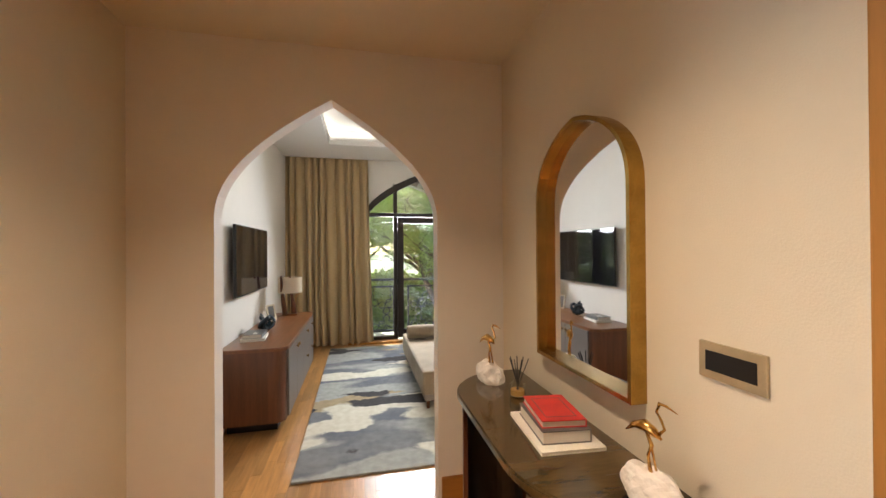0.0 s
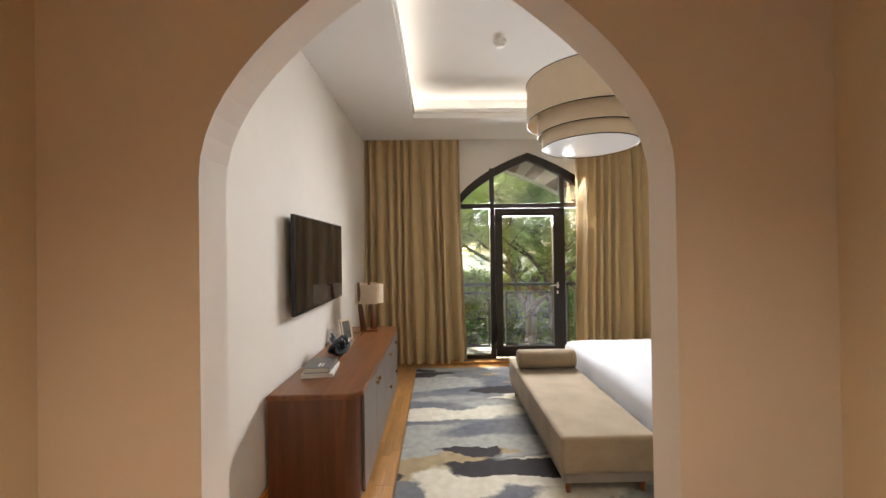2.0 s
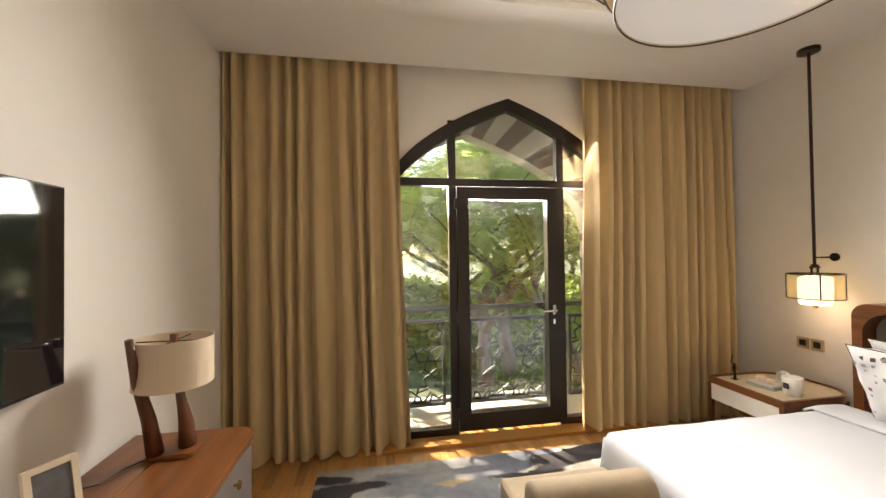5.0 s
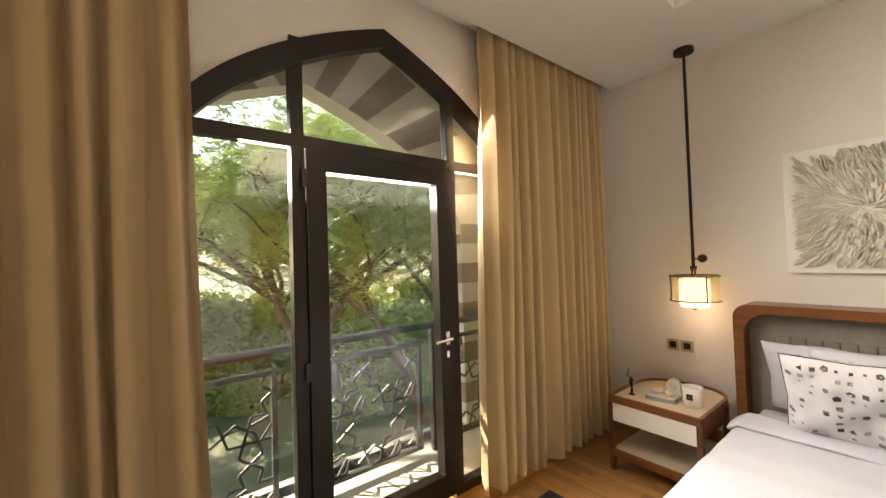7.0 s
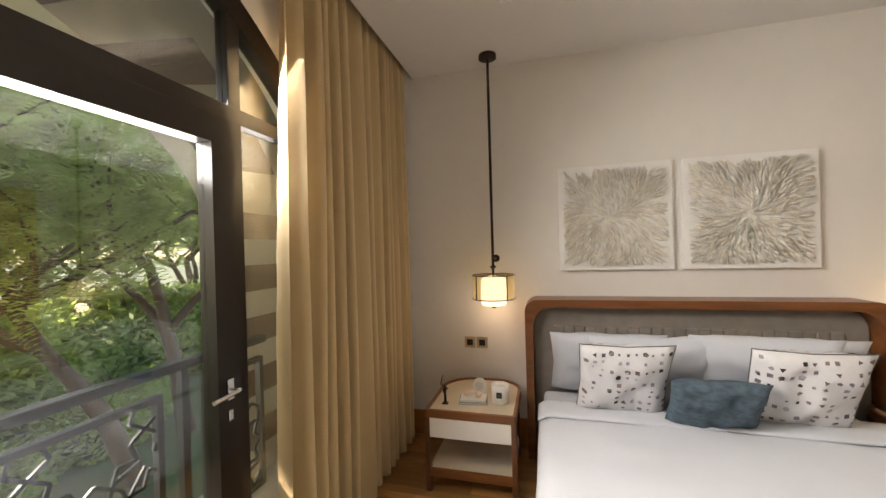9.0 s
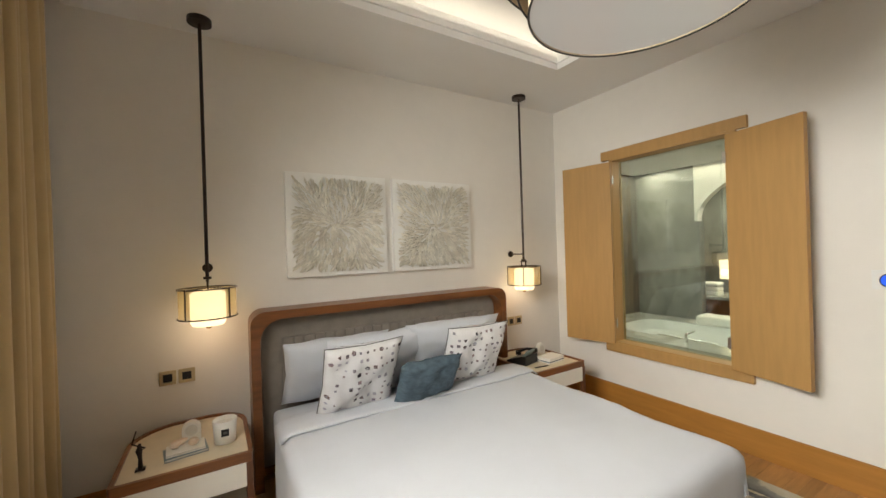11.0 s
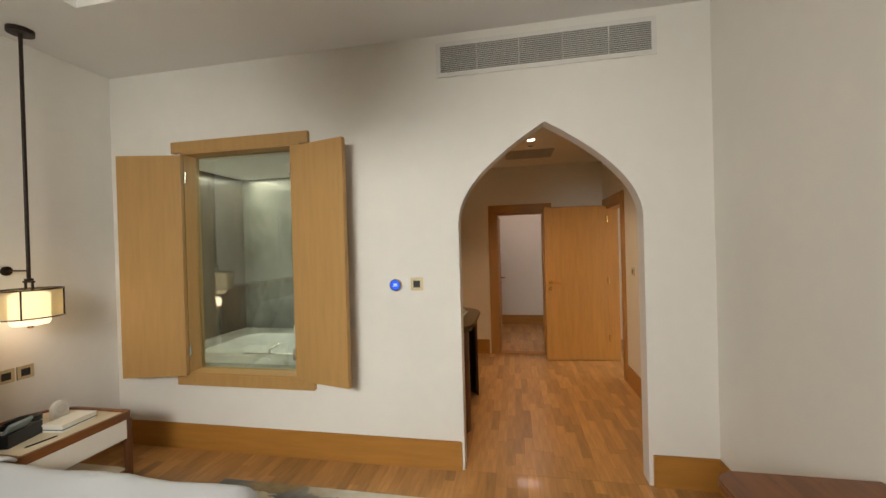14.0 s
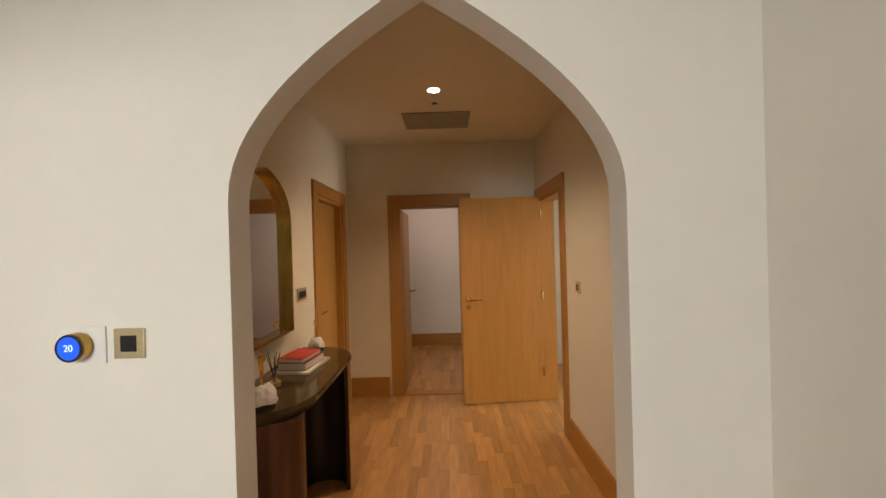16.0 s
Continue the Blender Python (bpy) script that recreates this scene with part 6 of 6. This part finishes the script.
def build_nightstand_things():
    z = 0.512
    x = 2.72
    g = empty("dancer_figurine", (2.62, 6.08, z), "thin dark bronze abstract figurine on the nightstand", "figurine")
    bm = tube([(0, 0, 0), (0.004, 0.0, 0.05), (0, 0.004, 0.09), (0.004, 0, 0.125)], [0.012, 0.008, 0.014, 0.005], 8)
    joined(bm, tube([(0, 0, 0.09), (0.0, -0.02, 0.10), (0.0, 0.03, 0.13), (0, 0.012, 0.19)], [0.006, 0.005, 0.004, 0.003], 6))
    joined(bm, box(-0.02, -0.02, 0, 0.02, 0.02, 0.005))
    part("body", bm, "rod", g, smooth=True)
    for nm, col, dz, dx, rz, L_, W_, t in (("book", "greyblue", 0.0, 0.0, 12, 0.19, 0.13, 0.016), ("book", "white", 0.0162, 0.004, 8, 0.17, 0.12, 0.012)):
        book((2.69 + dx, 5.90, z + dz), L_, W_, t, col, "small pale book lying on the nightstand", rz - 4, col)
    s = empty("seashell", (2.68, 5.94, z + 0.0284), "pink and cream seashell on a small book", "shell")
    prof = [(0.002, 0), (0.016, 0.012), (0.022, 0.03), (0.014, 0.05), (0.018, 0.06), (0.004, 0.085)]
    part("shell", moved(lathe(prof, 18), pose(0, 0.03, 0.02, 80, 0, 20)), "shell", s, smooth=True)
    s = empty("seashell", (2.69, 5.865, z + 0.0284), "rounded coral-coloured shell on a small book", "shell")
    part("shell", moved(lathe([(0.004, 0), (0.02, 0.006), (0.026, 0.02), (0.018, 0.034), (0.003, 0.04)], 18), pose(0, 0, 0.0)), "shell", s, smooth=True)
    alarm_clock((2.83, 5.88, z), 90, "small rounded cream alarm clock behind the books")
    c = empty("scented_candle", (2.70, 5.72, z), "large white candle in a glass jar with a black label", "candle")
    part("jar", lathe([(0.046, 0.0), (0.052, 0.004), (0.060, 0.125), (0.057, 0.125), (0.050, 0.01), (0.01, 0.008)], 32, False), "white", c, smooth=True)
    part("wax", lathe([(0.001, 0.10), (0.055, 0.10), (0.055, 0.103), (0.001, 0.103)], 28), "paper", c)
    part("label", box(-0.0585, -0.018, 0.05, -0.0555, 0.018, 0.088), "black", c)
    part("label_print", box(-0.0592, -0.010, 0.062, -0.0585, 0.010, 0.075), "greycover", c)
    # far side
    p = empty("telephone", (2.80, 3.42, z), "black desk telephone with a grey screen on the nightstand", "telephone", rz=90 + 15)
    part("base", prism([(-0.10, 0), (0.10, 0), (0.10, 0.075), (0.06, 0.075), (-0.10, 0.02)], 0.20, "x", -0.10, 0.004), "black", p)
    part("handset", joined(joined(tube([(-0.075, -0.085, 0.062), (-0.075, 0.0, 0.098), (-0.075, 0.085, 0.108)], 0.013, 8), lathe([(0.026, 0), (0.026, 0.03)], 14, place=(-0.075, -0.085, 0.035))), lathe([(0.026, 0), (0.026, 0.03)], 14, place=(-0.075, 0.085, 0.085))), "black", p, smooth=False)
    part("screen_bezel", moved(box(-0.03, -0.005, 0, 0.095, 0.012, 0.085, 0.004), pose(0, 0.055, 0.06, -38)), "greyblue", p)
    part("screen", moved(box(-0.015, -0.0065, 0.018, 0.08, -0.005, 0.07), pose(0, 0.055, 0.06, -38)), "lcd", p)
    for i in range(3):
        for j in range(4):
            part("key", moved(box(-0.02 + 0.026 * i, -0.008, 0, -0.002 + 0.026 * i, 0.008, 0.004), pose(0.015, -0.07 + 0.024 * j, 0.033 + 0.0082 * j, 19)), "ventgrey", p)
    b = empty("note_box", (2.67, 3.20, z), "white stationery box with a blue band on the nightstand", "box", rz=6)
    part("body", box(-0.065, -0.10, 0, 0.065, 0.10, 0.034, 0.002), "white", b)
    part("band", box(-0.0658, -0.1008, 0.012, 0.0658, 0.1008, 0.018), "teal", b)
    part("lid", box(-0.068, -0.103, 0.0345, 0.068, 0.103, 0.046, 0.003), "white", b)
    alarm_clock((2.86, 3.13, z), 90, "small rounded cream alarm clock beside the stationery box")
    pn = empty("pen", (2.585, 3.40, z + 0.005), "thin black pen lying on the nightstand", "pen", rz=80)
    part("barrel", moved(lathe([(0.001, -0.07), (0.004, -0.06), (0.0045, 0.06), (0.002, 0.07)], 10), pose(0, 0, 0, 0, 90, 0)), "black", pn)


def alarm_clock(place, rz, label):
    c = empty("alarm_clock", place, label, "clock", "alarm clocks", rz=rz - 90)
    o = rounded(-0.045, 0, 0.045, 0.11, (0.008, 0.008, 0.045, 0.045), 10)
    part("body", moved(prism(o, 0.035, "y", -0.017, 0.004), pose(0, 0, 0, 0, 0, 90)), "white", c)
    part("face", moved(lathe([(0.001, 0), (0.028, 0), (0.028, 0.002), (0.001, 0.002)], 24), pose(-0.018, 0, 0.062, 0, -90, 0)), "paper", c)
    part("ring", moved(lathe([(0.028, 0), (0.031, 0), (0.031, 0.003), (0.028, 0.003)], 24, False), pose(-0.018, 0, 0.062, 0, -90, 0)), "vent", c)


def build_rug():
    bm = prism(rounded(-0.56, 2.82, 1.93, 6.30, (0.01,) * 4, 3), 0.014, "z", 0.0005, 0.004)
    tagged(part("rug", bm, "rug"), "large abstract rug in slate, charcoal, sand and ivory under the bed", "rug")


def build_fall_back():
    """Plain walls that close the side room's window."""
    w = tagged(part("window_3", boxes([(-4.17, -0.6, 2.15, -4.13, 0.9, 2.2), (-4.17, -0.6, 0, -4.13, 0.9, 0.05), (-4.17, 0.12, 0.05, -4.13, 0.18, 2.15)]), "darkframe"), "dark framed glazed door of the side room", "structure", kind="structure")
    r = empty("side_balcony_railing", (-4.9, 0.15, 0), "dark star-pattern balustrade beyond the side room", "railing")
    bm = moved(star_lattice(-0.8, 0.8, 0.06, 0.85, 0, 0.42), pose(-4.9, 0.15, 0, 0, 0, 90))
    part("star_screen", bm, "rail", r, kind="stuff")
    part("handrail", box(-4.93, -0.7, 0.96, -4.87, 1.0, 1.0), "rail", r)
    part("post", boxes([(-4.92, y, -0.02, -4.88, y + 0.04, 0.96) for y in (-0.7, 0.96)]), "rail", r)
    set_in(r)
    structure("floor_side_balcony", box(-5.2, -1.4, -0.2, -4.2, 1.9, -0.02), "plaster", "pale side balcony floor")


def extra_materials():
    M["brassplate"] = material("satin_brass_plate", (0.60, 0.50, 0.32), 0.35, metal=0.6, var=0.1, scale=30)
    M["teal_glass"] = material("dark_blue_glass", (0.03, 0.05, 0.07), 0.12, var=0.5, scale=20, coat=0.5)
    M["pattern"] = material("white_cushion_linen", (0.70, 0.69, 0.69), 0.85, var=0.10, scale=10, bump=0.2, bscale=300)
    M["printdark"] = material("grey_print", (0.09, 0.09, 0.12), 0.85, color2=(0.20, 0.13, 0.12), scale=30, rnd=0.7)
    M["printlight"] = material("pale_grey_print", (0.34, 0.35, 0.40), 0.85, color2=(0.22, 0.2, 0.22), scale=30, rnd=0.5)
    # faint emission added to brighten the disc, as the pendant has no bulb
    M["diffuser"] = glowing("white_diffuser", (1.0, 0.97, 0.94), 0.05, (0.52, 0.54, 0.56))
    M["diffuser"].node_tree.nodes["Principled BSDF"].inputs["Roughness"].default_value = 0.12
    M["artboard"] = material("art_board", (0.86, 0.85, 0.81), 0.8, var=0.04, scale=6, bump=0.1, bscale=150)
    M["artleaf"] = material("ivory_plaster", (0.80, 0.77, 0.68), 0.65, color2=(0.62, 0.57, 0.47), scale=9, rnd=0.15)
    M["oil"] = material("amber_oil", (0.5, 0.3, 0.1), 0.1)
    M["ventgrey"] = material("grey_grille", (0.34, 0.32, 0.28), 0.6, var=0.1, scale=12)
    M["greyblue"] = material("grey_blue_cover", (0.24, 0.30, 0.31), 0.5, var=0.2, scale=20)
    M["shell"] = material("shell_pink", (0.72, 0.52, 0.36), 0.35, color2=(0.80, 0.70, 0.55), scale=20, stretch=(1, 1, 4))
    M["lcd"] = material("lcd_grey_green", (0.10, 0.13, 0.10), 0.2)


def build_lights():
    lamp("hall_spot", "SPOT", (-0.25, 0.98, HCEIL - 0.02), HALL_SPOT, WARM, 0.05, spot=124)
    # the sky over the garden, as it falls in through the arched window
    day = lamp("daylight", "AREA", (0.985, 6.61, 2.22), DAY, (0.95, 0.96, 0.97), 1.5, (0.985, 5.61, 2.22 - 0.48), sy=0.78)
    day.data.spread = radians(128)
    lamp("corridor_light", "AREA", (-0.2, -1.5, 2.6), CORR, (1.0, 0.78, 0.74), 0.4)
    lamp("side_window_light", "AREA", (-4.3, 0.15, 1.2), SIDE_ROOM, (0.95, 0.97, 1.0), 1.4, (-3.0, 0.15, 1.1), sy=2.1)


extra_materials()
build_shell()
build_skirting()
build_doors()
build_window()
build_balcony()
build_outside()
curtain(W + 0.01, 0.03, "full-height beige linen curtain hanging in soft folds beside the television wall", 1, (0.0, 0.07))
curtain(1.60, E - 0.10, "full-height beige linen curtain hanging in soft folds beside the nightstand", 2, (0.05, 0.0))
build_sideboard()
build_tv()
build_sideboard_things()
build_rug()
build_bench()
build_bed()
nightstand(5.89, 1, "walnut nightstand with a cream top holding a candle and books")
nightstand(3.28, -1, "walnut nightstand with a cream top holding a black telephone")
build_nightstand_things()
pendant(3.008, 5.785, "lit black-framed pendant lamp with an amber shade near the candle")
pendant(3.008, 3.170, "lit black-framed pendant lamp with an amber shade near the telephone")
build_big_pendant()
build_art(4.53, 5.30, 7, "square white relief panel of curling ivory leaves, beside its twin")
build_art(3.685, 4.465, 8, "square white relief panel of curling ivory leaves, nearer the bathroom window")
build_mirror()
build_console()
build_hall_fittings()
build_room_fittings()
build_bath_window()
build_bathroom()
build_fall_back()
build_lights()
build_floor_strips()
